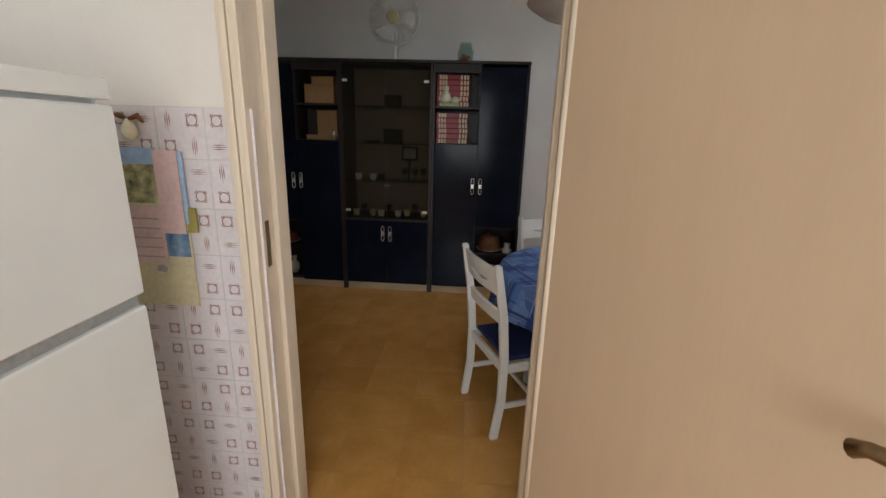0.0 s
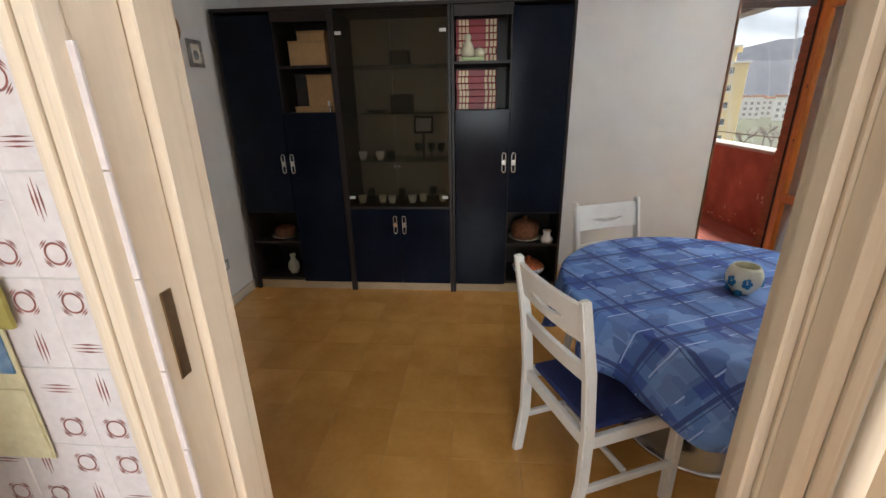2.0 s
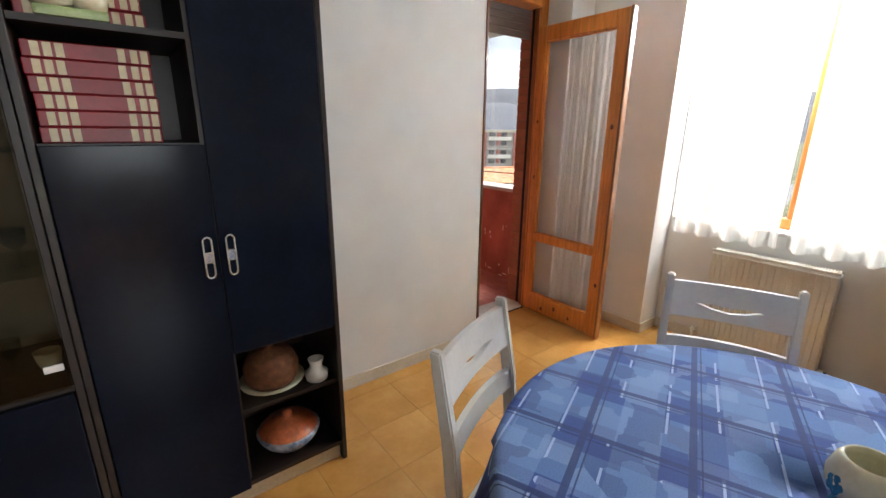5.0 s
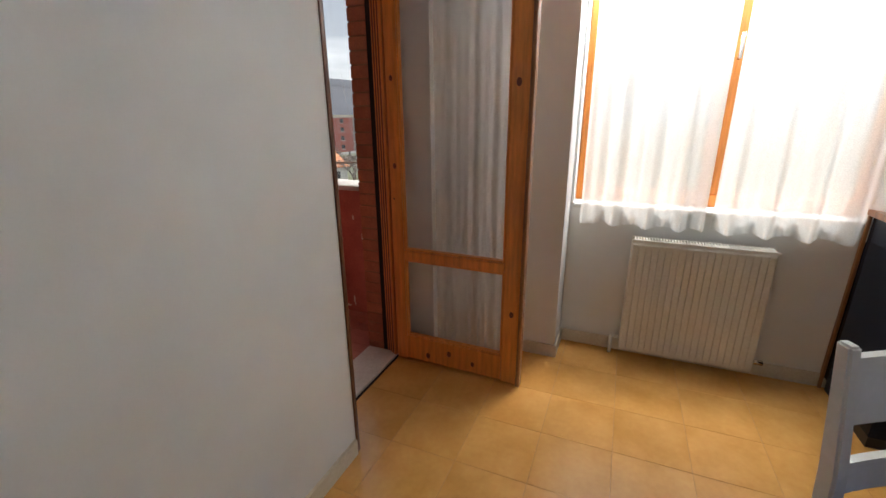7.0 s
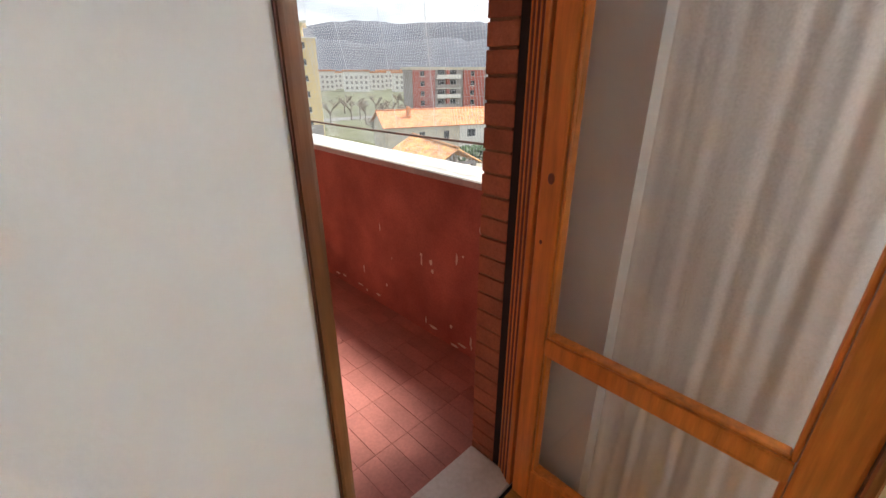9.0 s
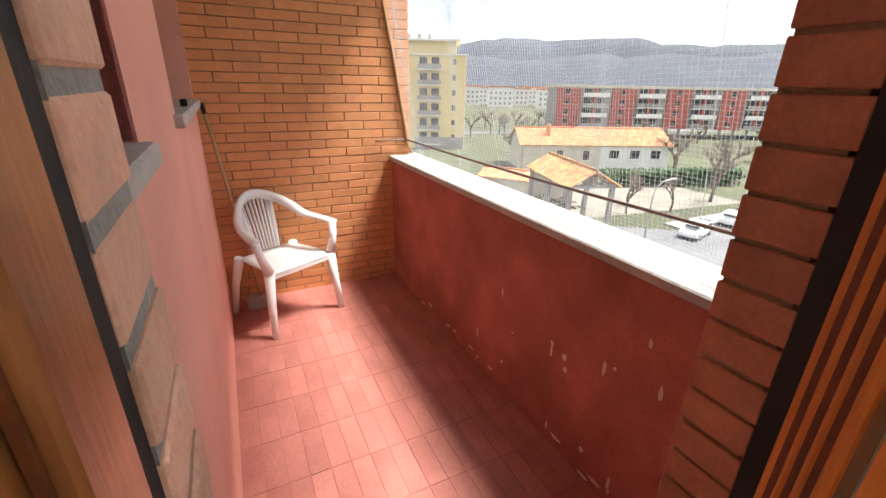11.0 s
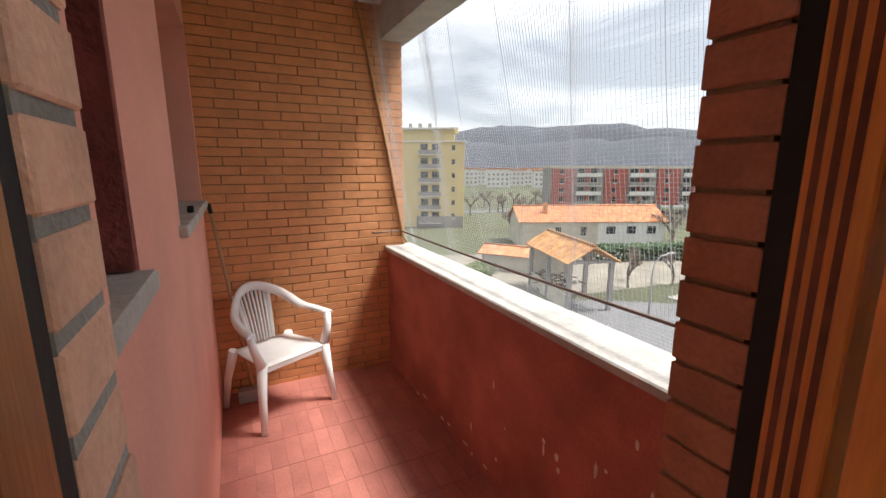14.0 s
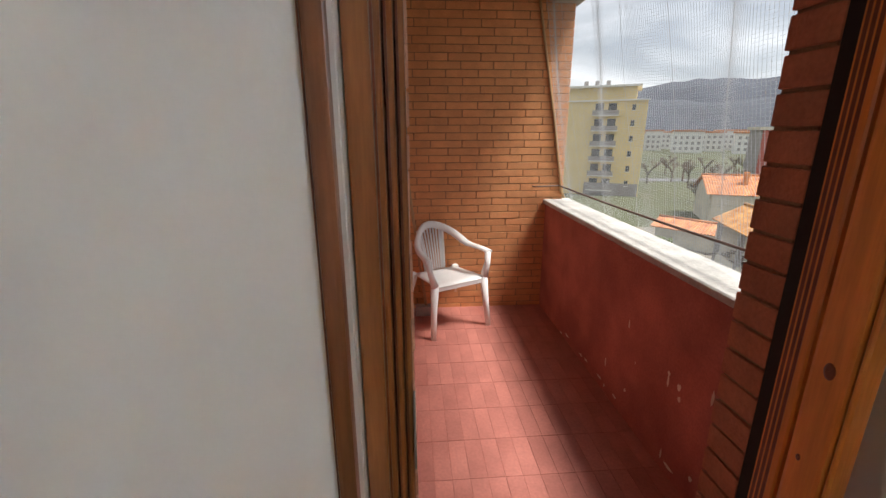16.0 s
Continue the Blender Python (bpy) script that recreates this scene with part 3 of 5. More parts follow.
kl = empty("door_2", "pale ash veneer kitchen door standing wide open", "door", pose(0.397, 1.033, 0.01, 0, 0, 292.5), kind="structure")
part("panel", block(0.0, -0.02, 0, 0.86, 0.02, 2.04, 0.004), M["doorwood"], kl)
part("edge_moulding", tube([(0.0, -0.012, 0), (0.0, -0.012, 2.04)], 0.014, 10), M["casing"], kl)
part("handle", tube([(0.81, -0.02, 1.2), (0.81, -0.065, 1.2), (0.775, -0.072, 1.205), (0.705, -0.07, 1.195), (0.69, -0.068, 1.185)], [0.011, 0.011, 0.011, 0.009, 0.011], 10), M["brass"], kl, "curved bronze lever handle")
part("rose", lathe([(0, 0.006), (0.018, 0.006), (0.024, 0.0), (0.024, -0.002)], 20, m=pose(0.81, -0.021, 1.2, 90)), M["brass"], kl)

fr = empty("fridge", "white enamel fridge-freezer against the kitchen wall", "fridge", pose(-1.284, 0.266, 0))
part("body", block(0, 0, 0.03, 0.62, 0.60, 1.60, 0.012, 2), M["fridge"], fr)
part("door", block(0.624, 0.002, 0.06, 0.66, 0.598, 1.09, 0.012, 3), M["fridge"], fr)
part("door", block(0.624, 0.002, 1.12, 0.66, 0.598, 1.558, 0.012, 3), M["fridge"], fr)
part("seal_and_gap_shade", block(0.622, 0.012, 1.091, 0.645, 0.588, 1.119), M["greyplastic"], fr)
part("control_panel", block(0.624, 0.002, 1.568, 0.66, 0.598, 1.612, 0.008, 2), M["fridge"], fr)
for a in (0.04, 0.55):
    part("foot", lathe([(0.02, 0), (0.02, 0.03)], 12, m=pose(0.58, a, 0)), M["greyplastic"], fr)


# ---- wall unit ----
def loop_handle(x, z, parent, y=0.0):
    """An oblong chrome pull with a bar across its middle."""
    bm = bmesh.new()
    pts = []
    for k in range(25):
        a = 2 * math.pi * k / 24
        pts.append((x + 0.013 * math.cos(a), y - 0.014, z + (0.055 if math.sin(a) > 0 else -0.055) + 0.016 * math.sin(a)))
    tube(pts, 0.0042, 6, bm=bm, caps=False)
    block(x - 0.012, y - 0.018, z - 0.02, x + 0.012, y, z + 0.02, 0.003, bm=bm)
    part("handle", bm, M["chrome"], parent, "chrome loop handle")


def unit(x, w, label):
    return empty("wall_unit", label, "cabinet", pose(x, 3.83, 0), "dark wall unit sections")


UD, UH = 0.44, 2.10


def shell(u, w):
    part("side_panel", block(0.0, 0.0, 0.0, 0.02, UD, UH, 0.002), M["carcass"], u)
    part("side_panel", block(w - 0.02, 0.0, 0.0, w, UD, UH, 0.002), M["carcass"], u)
    part("top_panel", block(-0.004, -0.008, UH, w + 0.004, UD, UH + 0.025, 0.003), M["carcass"], u)
    part("bottom_panel", block(0.021, 0.004, 0.085, w - 0.021, UD - 0.01, 0.105), M["carcass"], u)
    part("back_panel", block(0.021, UD - 0.012, 0.085, w - 0.021, UD - 0.002, UH - 0.001), M["carcass"], u)
    part("plinth", block(0.022, 0.03, 0.0, w - 0.022, 0.045, 0.083), M["plinth"], u, "cream recessed plinth")


def front(u, x0, z0, x1, z1, hx=None, hz=1.06):
    d = part("door", block(x0 + 0.002, -0.004, z0 + 0.002, x1 - 0.002, 0.016, z1 - 0.002, 0.002), M["navy"], u)
    if hx is not None:
        loop_handle(hx, hz, d, -0.004)


def side_unit(x, w, mirror, label):
    """A tall door over open shelves, beside a niche over a door."""
    u = unit(x, w, label)
    shell(u, w)
    h = w / 2
    f = (lambda a: a) if not mirror else (lambda a: w - a)
    t0, t1 = sorted((f(0.022), f(h)))
    n0, n1 = sorted((f(h), f(w - 0.022)))
    front(u, t0, 0.68, t1, UH - 0.02, f(h - 0.035))
    front(u, n0, 0.075, n1, 1.43, f(h + 0.035))
    part("divider", block(h - 0.009, 0.02, 0.106, h + 0.009, UD - 0.013, UH - 0.001), M["carcass"], u)
    for z, a, b in ((0.405, t0, t1), (0.668, t0, t1), (1.415, n0, n1), (1.735, n0, n1)):
        part("shelf", block(a, 0.018, z, b, UD - 0.013, z + 0.018), M["carcass"], u)
    part("top_trim", block(n0, 0.0, 2.03, n1, 0.016, UH - 0.002), M["carcass"], u)
    return u


ua = side_unit(-1.885, 0.845, False, "dark wall unit section with cardboard boxes in its niche")
uc = side_unit(-0.205, 0.83, True, "dark wall unit section with red books in its niche")
ub = unit(-1.038, 0.83, "dark wall unit section with smoked glass doors")
shell(ub, 0.83)
front(ub, 0.022, 0.075, 0.415, 0.70, 0.38, 0.58)
front(ub, 0.415, 0.075, 0.808, 0.70, 0.45, 0.58)
part("shelf", block(0.021, 0.018, 0.70, 0.809, UD - 0.013, 0.72), M["carcass"], ub)
part("back_lining", block(0.022, UD - 0.0165, 0.722, 0.808, UD - 0.0125, UH - 0.003), surf("taupe_lining", (0.27, 0.245, 0.205), 0.7), ub, "taupe back lining")
for z in (1.06, 1.41, 1.74):
    part("glass_shelf", block(0.022, 0.06, z, 0.808, UD - 0.018, z + 0.006), M["jarglass"], ub, "clear glass shelf")
for a, b in ((0.024, 0.413), (0.417, 0.806)):
    g = part("glass_door", block(a, -0.004, 0.722, b, 0.001, UH - 0.022), M["smoked"], ub, "smoked glass door")
for a in (0.03, 0.755):
    for z in (0.788, 1.938):
        part("clip", block(a, -0.012, z, a + 0.045, -0.005, z + 0.022, 0.002), M["whiteplastic"], ub, "white hinge clip")
for a in (0.395, 0.43):
    part("clip", block(a, -0.012, 1.03, a + 0.012, -0.005, 1.042, 0.002), M["chrome"], ub, "small chrome knob")


# ---- dining table, cloth, chairs ----
TX, TY, TR, TZ = 1.0, 2.37, 0.635, 0.752
tb = empty("dining_table", "round dining table under a blue checked cloth", "table", pose(TX, TY, 0))
part("tabletop", lathe([(0, TZ - 0.03), (TR - 0.02, TZ - 0.03), (TR - 0.004, TZ - 0.024), (TR - 0.004, TZ - 0.006), (TR - 0.02, TZ - 0.001), (0, TZ - 0.001)], 48), M["whitepaint"], tb)
part("column", lathe([(0.05, 0.04), (0.045, 0.12), (0.05, 0.66), (0.16, 0.72)], 24), M["navy"], tb)
part("foot_ring", lathe([(0.0, 0.0), (0.30, 0.0), (0.31, 0.012), (0.30, 0.028), (0.06, 0.05), (0.05, 0.05)], 40), M["chrome"], tb, "chrome pedestal foot")


def cloth_material():
    m = bpy.data.materials.new("blue_checked_cloth")
    m.use_nodes = True
    n, l = m.node_tree.nodes, m.node_tree.links
    b = n["Principled BSDF"]
    uv = n.new("ShaderNodeUVMap")
    uv.uv_map = "cloth"
    sep = n.new("ShaderNodeSeparateXYZ")
    l.new(uv.outputs[0], sep.inputs[0])

    def math_node(op, a, b2=None, c=None):
        k = n.new("ShaderNodeMath")
        k.operation = op
        for i, v in enumerate((a, b2, c)):
            if v is None:
                continue
            if isinstance(v, (int, float)):
                k.inputs[i].default_value = v
            else:
                l.new(v, k.inputs[i])
        return k.outputs[0]

    def band(axis, period, start, width):
        f = math_node("FRACT", math_node("DIVIDE", math_node("ADD", sep.outputs[axis], 10 * period - start), period))
        return math_node("LESS_THAN", f, width / period)

    def mixed(fac, c1, c2, mode="MIX"):
        k = n.new("ShaderNodeMixRGB")
        k.blend_type = mode
        for i, v in enumerate((fac, c1, c2)):
            if isinstance(v, (int, float)):
                k.inputs[i].default_value = v
            elif isinstance(v, tuple):
                k.inputs[i].default_value = (*v, 1)
            else:
                l.new(v, k.inputs[i])
        return k.outputs[0]

    P = 0.235
    col = mixed(band(0, P, 0.0, 0.115), (0.045, 0.105, 0.40), (0.105, 0.225, 0.56))
    col = mixed(math_node("MULTIPLY", band(1, P, 0.03, 0.10), 0.55), col, (0.19, 0.34, 0.66))
    # uneven patches, as of brushed colour blocks
    vo = n.new("ShaderNodeTexVoronoi")
    vo.distance, vo.inputs["Scale"].default_value = "CHEBYCHEV", 14
    l.new(uv.outputs[0], vo.inputs["Vector"])
    sx = n.new("ShaderNodeSeparateColor")
    l.new(vo.outputs["Color"], sx.inputs[0])
    col = mixed(math_node("MULTIPLY", math_node("GREATER_THAN", sx.outputs[0], 0.66), 0.35), col, (0.30, 0.45, 0.78))
    col = mixed(math_node("MULTIPLY", math_node("LESS_THAN", sx.outputs[1], 0.3), 0.45), col, (0.03, 0.065, 0.30))
    col = mixed(math_node("MULTIPLY", band(1, 0.1175, 0.02, 0.006), math_node("GREATER_THAN", sx.outputs[2], 0.45)), col, (0.42, 0.56, 0.84))
    for ax, st in ((0, 0.175), (1, 0.19)):
        col = mixed(math_node("MULTIPLY", band(ax, P, st, 0.017), 0.9), col, (0.03, 0.06, 0.22))
        col = mixed(math_node("MULTIPLY", band(ax, P, st - 0.012, 0.004), 0.8), col, (0.02, 0.04, 0.17))
    no = n.new("ShaderNodeTexNoise")
    no.inputs["Scale"].default_value = 240
    l.new(uv.outputs[0], no.inputs["Vector"])
    col = mixed(0.25, col, no.outputs[0], "OVERLAY")
    l.new(col, b.inputs["Base Color"])
    b.inputs["Roughness"].default_value = 0.75
    bp = n.new("ShaderNodeBump")
    bp.inputs["Strength"].default_value, bp.inputs["Distance"].default_value = 0.12, 0.004
    l.new(no.outputs[0], bp.inputs["Height"])
    l.new(bp.outputs[0], b.inputs["Normal"])
    return m


def tablecloth():
    own = bmesh.new()
    layer = own.loops.layers.uv.new("cloth")
    flat = {}
    side, seg = 144, 0
    rings = []
    radii = [0.001, 0.2, 0.4, 0.55, TR - 0.012, TR - 0.002, TR + 0.006]
    drops = [0.03, 0.07, 0.12, 0.17, 0.215, 0.25]
    turn = radians(22)
    def hang(a):
        return 0.9 + 0.35 * math.cos(4 * (a - turn - radians(45))) + 0.12 * math.sin(7 * a + 1)
    for r in radii:
        z = TZ + 0.004 - (0.0 if r < TR - 0.01 else 0.001 if r < TR else 0.008)
        ring = []
        for k in range(side):
            a = 2 * math.pi * k / side
            v = own.verts.new((r * math.cos(a), r * math.sin(a), z))
            flat[v] = (r * math.cos(a - turn), r * math.sin(a - turn))
            ring.append(v)
        rings.append(ring)
    for d in drops:
        ring = []
        for k in range(side):
            a = 2 * math.pi * k / side
            s = d / drops[-1]
            wave = s * (0.030 * math.sin(11 * a + 0.7 * math.sin(3 * a)) + 0.016 * math.sin(19 * a + 2))
            rr = TR + 0.008 + 0.02 * s + wave
            dd = d * hang(a)
            v = own.verts.new((rr * math.cos(a), rr * math.sin(a), TZ - 0.004 - dd))
            q = TR + dd
            flat[v] = (q * math.cos(a - turn), q * math.sin(a - turn))
            ring.append(v)
        rings.append(ring)
    for a, b in zip(rings, rings[1:]):
        for k in range(side):
            f = own.faces.new((a[k], a[(k + 1) % side], b[(k + 1) % side], b[k]))
            f.smooth = True
            for lp in f.loops:
                lp[layer].uv = flat[lp.vert]
    return own


cloth = part("tablecloth", tablecloth(), cloth_material(), smooth=True)
cloth.matrix_world = pose(TX, TY, 0)
tagged(cloth, "blue checked cotton cloth draped over the round table", "tablecloth")
sol = cloth.modifiers.new("thickness", "SOLIDIFY")
sol.thickness, sol.offset = 0.0015, -1


def dining_chair(m, label):
    """White chair: origin on the floor under the seat's middle, back towards -y, sitter looks along +y."""
    c = empty("dining_chair", label, "chair", m, "chairs round the table")
    w, d = 0.415, 0.40
    for sx in (-1, 1):
        x = sx * w / 2
        back = [(x, -d / 2 - 0.03, 0.0), (x, -d / 2, 0.22), (x, -d / 2, 0.45), (x, -d / 2 - 0.02, 0.68), (x, -d / 2 - 0.065, 0.945)]
        bm = bmesh.new()
        secs = []
        for i, p in enumerate(back):
            hx, hy = (0.0155, 0.021) if i < 4 else (0.013, 0.017)
            secs.append([bm.verts.new((p[0] + ax * hx, p[1] + ay * hy, p[2])) for ax, ay in ((-1, -1), (1, -1), (1, 1), (-1, 1))])
        for a, b in zip(secs, secs[1:]):
            for k in range(4):
                bm.faces.new((a[k], a[(k + 1) % 4], b[(k + 1) % 4], b[k]))
        bm.faces.new(secs[0][::-1])
        bm.faces.new(secs[-1])
        bmesh.ops.bevel(bm, geom=bm.edges[:], offset=0.005, segments=2, affect="EDGES")
        part("back_leg", bm, M["whitepaint"], c)
        part("front_leg", block(x - 0.018, d / 2 - 0.018, 0.0, x + 0.018, d / 2 + 0.018, 0.425, 0.005, 2), M["whitepaint"], c)
        part("seat_rail", block(x - 0.011, -d / 2 + 0.022, 0.375, x + 0.011, d / 2 - 0.019, 0.425, 0.003), M["whitepaint"], c)
        part("stretcher", block(x - 0.009, -d / 2 + 0.018, 0.17, x + 0.009, d / 2 - 0.019, 0.20, 0.003), M["whitepaint"], c)
    part("seat_rail", block(-w / 2 + 0.019, d / 2 - 0.011, 0.375, w / 2 - 0.019, d / 2 + 0.011, 0.425, 0.003), M["whitepaint"], c)
    part("seat_rail", block(-w / 2 + 0.017, -d / 2 - 0.011, 0.375, w / 2 - 0.017, -d / 2 + 0.011, 0.425, 0.003), M["whitepaint"], c)
    part("stretcher", block(-w / 2 + 0.017, -0.009, 0.175, w / 2 - 0.017, 0.009, 0.198, 0.003), M["whitepaint"], c)
    part("seat", block(-w / 2 + 0.014, -d / 2 + 0.024, 0.427, w / 2 - 0.014, d / 2 + 0.012, 0.452, 0.012, 3), M["seatblue"], c, "navy blue woven seat pad")

    # curved back boards, the upper with a peaked cut-out
    def board(z0, z1, y0, y1, cut):
        bm = bmesh.new()
        n = 14
        half = w / 2 - 0.014
        for i in range(n):
            u0, u1 = -1 + 2 * i / n, -1 + 2 * (i + 1) / n
            def bow(u):
                return -0.016 * (1 - u * u)
            rows = [(z0, z1)]
            if cut:
                def cutz(u):
                    v = abs(u)
                    mid = (z0 + z1) / 2 - 0.012 - 0.012 * (1 - min(1, v / 0.5))
                    hh = 0.011 * max(0.0, 1 - (v / 0.5) ** 4)
                    return mid - hh, mid + hh
                rows = "cut"
            for lo, hi in ([(lambda u: z0, lambda u: cutz(u)[0]), (lambda u: cutz(u)[1], lambda u: z1)] if cut else [(lambda u: z0 + 0.006 * (1 - u * u), lambda u: z1 + 0.006 * (1 - u * u))]):
                vs = []
                for yy in (-0.009, 0.009):
                    for u, f in ((u0, lo), (u1, lo), (u1, hi), (u0, hi)):
                        z = f(u)
                        y = y0 + (y1 - y0) * (z - z0) / (z1 - z0) + bow(u) + yy
                        vs.append(bm.verts.new((u * half, y, z)))
                for q in ((0, 1, 2, 3), (7, 6, 5, 4), (0, 4, 5, 1), (3, 2, 6, 7)):
                    bm.faces.new([vs[k] for k in q])
        bmesh.ops.remove_doubles(bm, verts=bm.verts[:], dist=0.0003)
        return bm

    part("back_board", board(0.785, 0.92, -d / 2 - 0.034, -d / 2 - 0.06, True), M["whitepaint"], c)
    part("back_board", board(0.635, 0.70, -d / 2 - 0.012, -d / 2 - 0.022, False), M["whitepaint"], c)
    return c


def seat_at(bx, by, fx, fy):
    """The pose of a chair whose back's middle stands at (bx, by) and that looks along (fx, fy)."""
    a = math.degrees(math.atan2(-fx, fy))
    k = math.hypot(fx, fy)
    return pose(bx + fx / k * 0.245, by + fy / k * 0.245, 0, 0, 0, a)


dining_chair(seat_at(0.244, 1.995, 0.925, 0.38), "white painted chair with a navy seat, half under the cloth")
dining_chair(seat_at(0.738, 3.091, 0.377, -0.926), "white painted chair with a peaked slot in its back")
dining_chair(seat_at(1.724, 2.767, -0.917, -0.399), "white painted chair between the table and the radiator")

# bowl on the table
bw = empty("ceramic_bowl", "round cream ceramic bowl with blue flowers on the tablecloth", "bowl", pose(1.045, 2.29, TZ + 0.005) @ Matrix.Diagonal((0.74, 0.74, 0.9, 1)))
part("bowl", lathe([(0.0, 0.004), (0.045, 0.0), (0.055, 0.012), (0.085, 0.05), (0.088, 0.075), (0.075, 0.11), (0.062, 0.125), (0.056, 0.122), (0.068, 0.10), (0.078, 0.07), (0.05, 0.02), (0, 0.014)], 36), M["cream"], bw)
for a in (200, 250, 320, 70, 140):
    bm = bmesh.new()
    for k in range(5):
        q = 2 * math.pi * k / 5
        lathe([(0, 0.003), (0.007, 0.002), (0.012, 0.0), (0.012, -0.003)], 10, bm=bm, m=pose(0, 0, 0, 0, 0, a) @ pose(0.0855, 0.013 * math.cos(q), 0.062 + 0.013 * math.sin(q), 0, 90, 0))
    part("flower", bm, M["blueceramic"], bw, "painted blue flower")
for a in (225, 45, 135):
    part("leaf_foot", lathe([(0, 0.0), (0.02, 0.0), (0.016, 0.02), (0, 0.024)], 10, m=pose(0, 0, 0, 0, 0, a) @ pose(0.06, 0, 0)), M["blueceramic"], bw, "blue glazed leaf foot")


# ---- plastic chair on the balcony ----
def garden_chair(m):
    c = empty("garden_chair", "white moulded plastic armchair with a slotted back", "chair", m)
    W = 0.235
    # seat
    own = bmesh.new()
    rows = []
    for j in range(9):
        v = j / 8
        row = []
        for i in range(9):
            u = -1 + 2 * i / 8
            hw = W * (0.86 + 0.14 * v)
            z = 0.415 - 0.022 * (1 - u * u) * (1 - abs(2 * v - 1)) - 0.02 * (1 - v) + (0.0 if v < 0.9 else -0.012)
            row.append(own.verts.new((u * hw, -0.20 + 0.42 * v, z)))
        rows.append(row)
    for a, b in zip(rows, rows[1:]):
        for i in range(8):
            own.faces.new((a[i], a[i + 1], b[i + 1], b[i])).smooth = True
    s = part("seat", own, M["whiteplastic"], c)
    k = s.modifiers.new("thickness", "SOLIDIFY")
    k.thickness = 0.008
    # apron under the front edge
    part("apron", block(-W + 0.02, 0.205, 0.365, W - 0.02, 0.217, 0.405, 0.004), M["whiteplastic"], c)
    for sx in (-1, 1):
        part("front_leg", tube([(sx * (W - 0.005), 0.20, 0.41), (sx * (W + 0.015), 0.215, 0.2), (sx * (W + 0.03), 0.235, 0.0)], [0.034, 0.026, 0.021], 8), M["whiteplastic"], c)
        part("back_leg", tube([(sx * (W - 0.03), -0.19, 0.40), (sx * (W + 0.005), -0.235, 0.2), (sx * (W + 0.02), -0.265, 0.0)], [0.032, 0.025, 0.02], 8), M["whiteplastic"], c)
        part("arm_post", tube([(sx * (W - 0.002), 0.205, 0.41), (sx * (W + 0.035), 0.20, 0.52), (sx * (W + 0.045), 0.185, 0.60)], [0.032, 0.024, 0.026], 8), M["whiteplastic"], c)
    # one band: arms running into the rounded top of the back
    pts = []
    for k in range(41):
        q = math.pi * k / 40
        x = (W + 0.045) * math.cos(q)
        t = math.sin(q)
        y = 0.20 - 0.20 * min(1, t * 1.6) - 0.29 * t ** 2.2
        z = 0.605 + 0.03 * t + 0.125 * max(0, (t - 0.55) / 0.45) ** 1.0
        pts.append((x, y, z))
    own = bmesh.new()
    secs = []
    for i, p in enumerate(pts):
        q = math.pi * i / 40
        t = math.sin(q)
        wv = 0.030
        flat = Vector((math.cos(q), 0.35 * math.cos(q) ** 2, 0)) * (1 - t ** 3) + Vector((0, 0, 1)) * t ** 3
        flat.normalize()
        d = (Vector(pts[min(i + 1, 40)]) - Vector(pts[max(i - 1, 0)])).normalized()
        up = d.cross(flat).normalized()
        secs.append([own.verts.new(Vector(p) + flat * a * wv + up * b * 0.008) for a, b in ((-1, -1), (1, -1), (1, 1), (-1, 1))])
    for a, b in zip(secs, secs[1:]):
        for k in range(4):
            own.faces.new((a[k], a[(k + 1) % 4], b[(k + 1) % 4], b[k])).smooth = True
    own.faces.new(secs[0][::-1])
    own.faces.new(secs[-1])
    bmesh.ops.recalc_face_normals(own, faces=own.faces[:])
    part("arm_band", own, M["whiteplastic"], c)
    for i in range(9):
        u = -1 + i / 4
        wdt = 0.0085 if i not in (0, 8) else 0.02
        part("back_slat", tube([(u * 0.085, -0.195, 0.40), (u * 0.10, -0.235, 0.56), (u * 0.118, -0.285, 0.735 - 0.012 * u * u)], wdt, 6), M["whiteplastic"], c)
    return c


gf = (0.451, -0.893)
garden_chair(pose(2.224, 7.112, BZ, 0, 0, math.degrees(math.atan2(-gf[0], gf[1]))) @ Matrix.Diagonal((0.95, 0.95, 1.0, 1)))

# ---- things in and on the wall unit ----
rd = random.Random(2)


def book(m, group):
    b = empty("book", "red leather book with gold bands lying in a stack", "book", m, group)
    part("cover", block(0, 0, 0, 0.285, 0.17, 0.0435, 0.003), M["redbook"], b)
    for q in (0.02, 0.045, 0.07, 0.205, 0.235, 0.26):
        part("band", block(q, -0.0015, 0.004, q + 0.018, 0.001, 0.0395), M["gold"], b, "pale gold band")
    return b


first = None
for z in (1.7535, 1.4335):
    for k in range(6):
        m = pose(-0.175 + rd.uniform(-0.004, 0.004), 3.90 + rd.uniform(-0.004, 0.004), z + k * 0.0445)
        first = book(m, "red books in the niche") if first is None else (copy_thing(first, m) and first)

fg = empty("figurine", "cream ceramic duck figurine on a pale green base", "figurine", pose(-0.06, 3.855, 1.754))
part("base", block(-0.07, -0.015, 0.0, 0.085, 0.025, 0.025, 0.008, 2), M["greenceramic"], fg)
part("duck", lathe([(0, 0.02), (0.045, 0.03), (0.05, 0.06), (0.035, 0.10), (0.018, 0.125), (0.024, 0.145), (0.02, 0.165), (0, 0.175)], 18, m=pose(-0.03, 0.005, 0)), M["cream"], fg)
part("chick", lathe([(0, 0.02), (0.035, 0.028), (0.04, 0.05), (0.03, 0.075), (0, 0.085)], 16, m=pose(0.05, 0.005, 0)), M["cream"], fg)


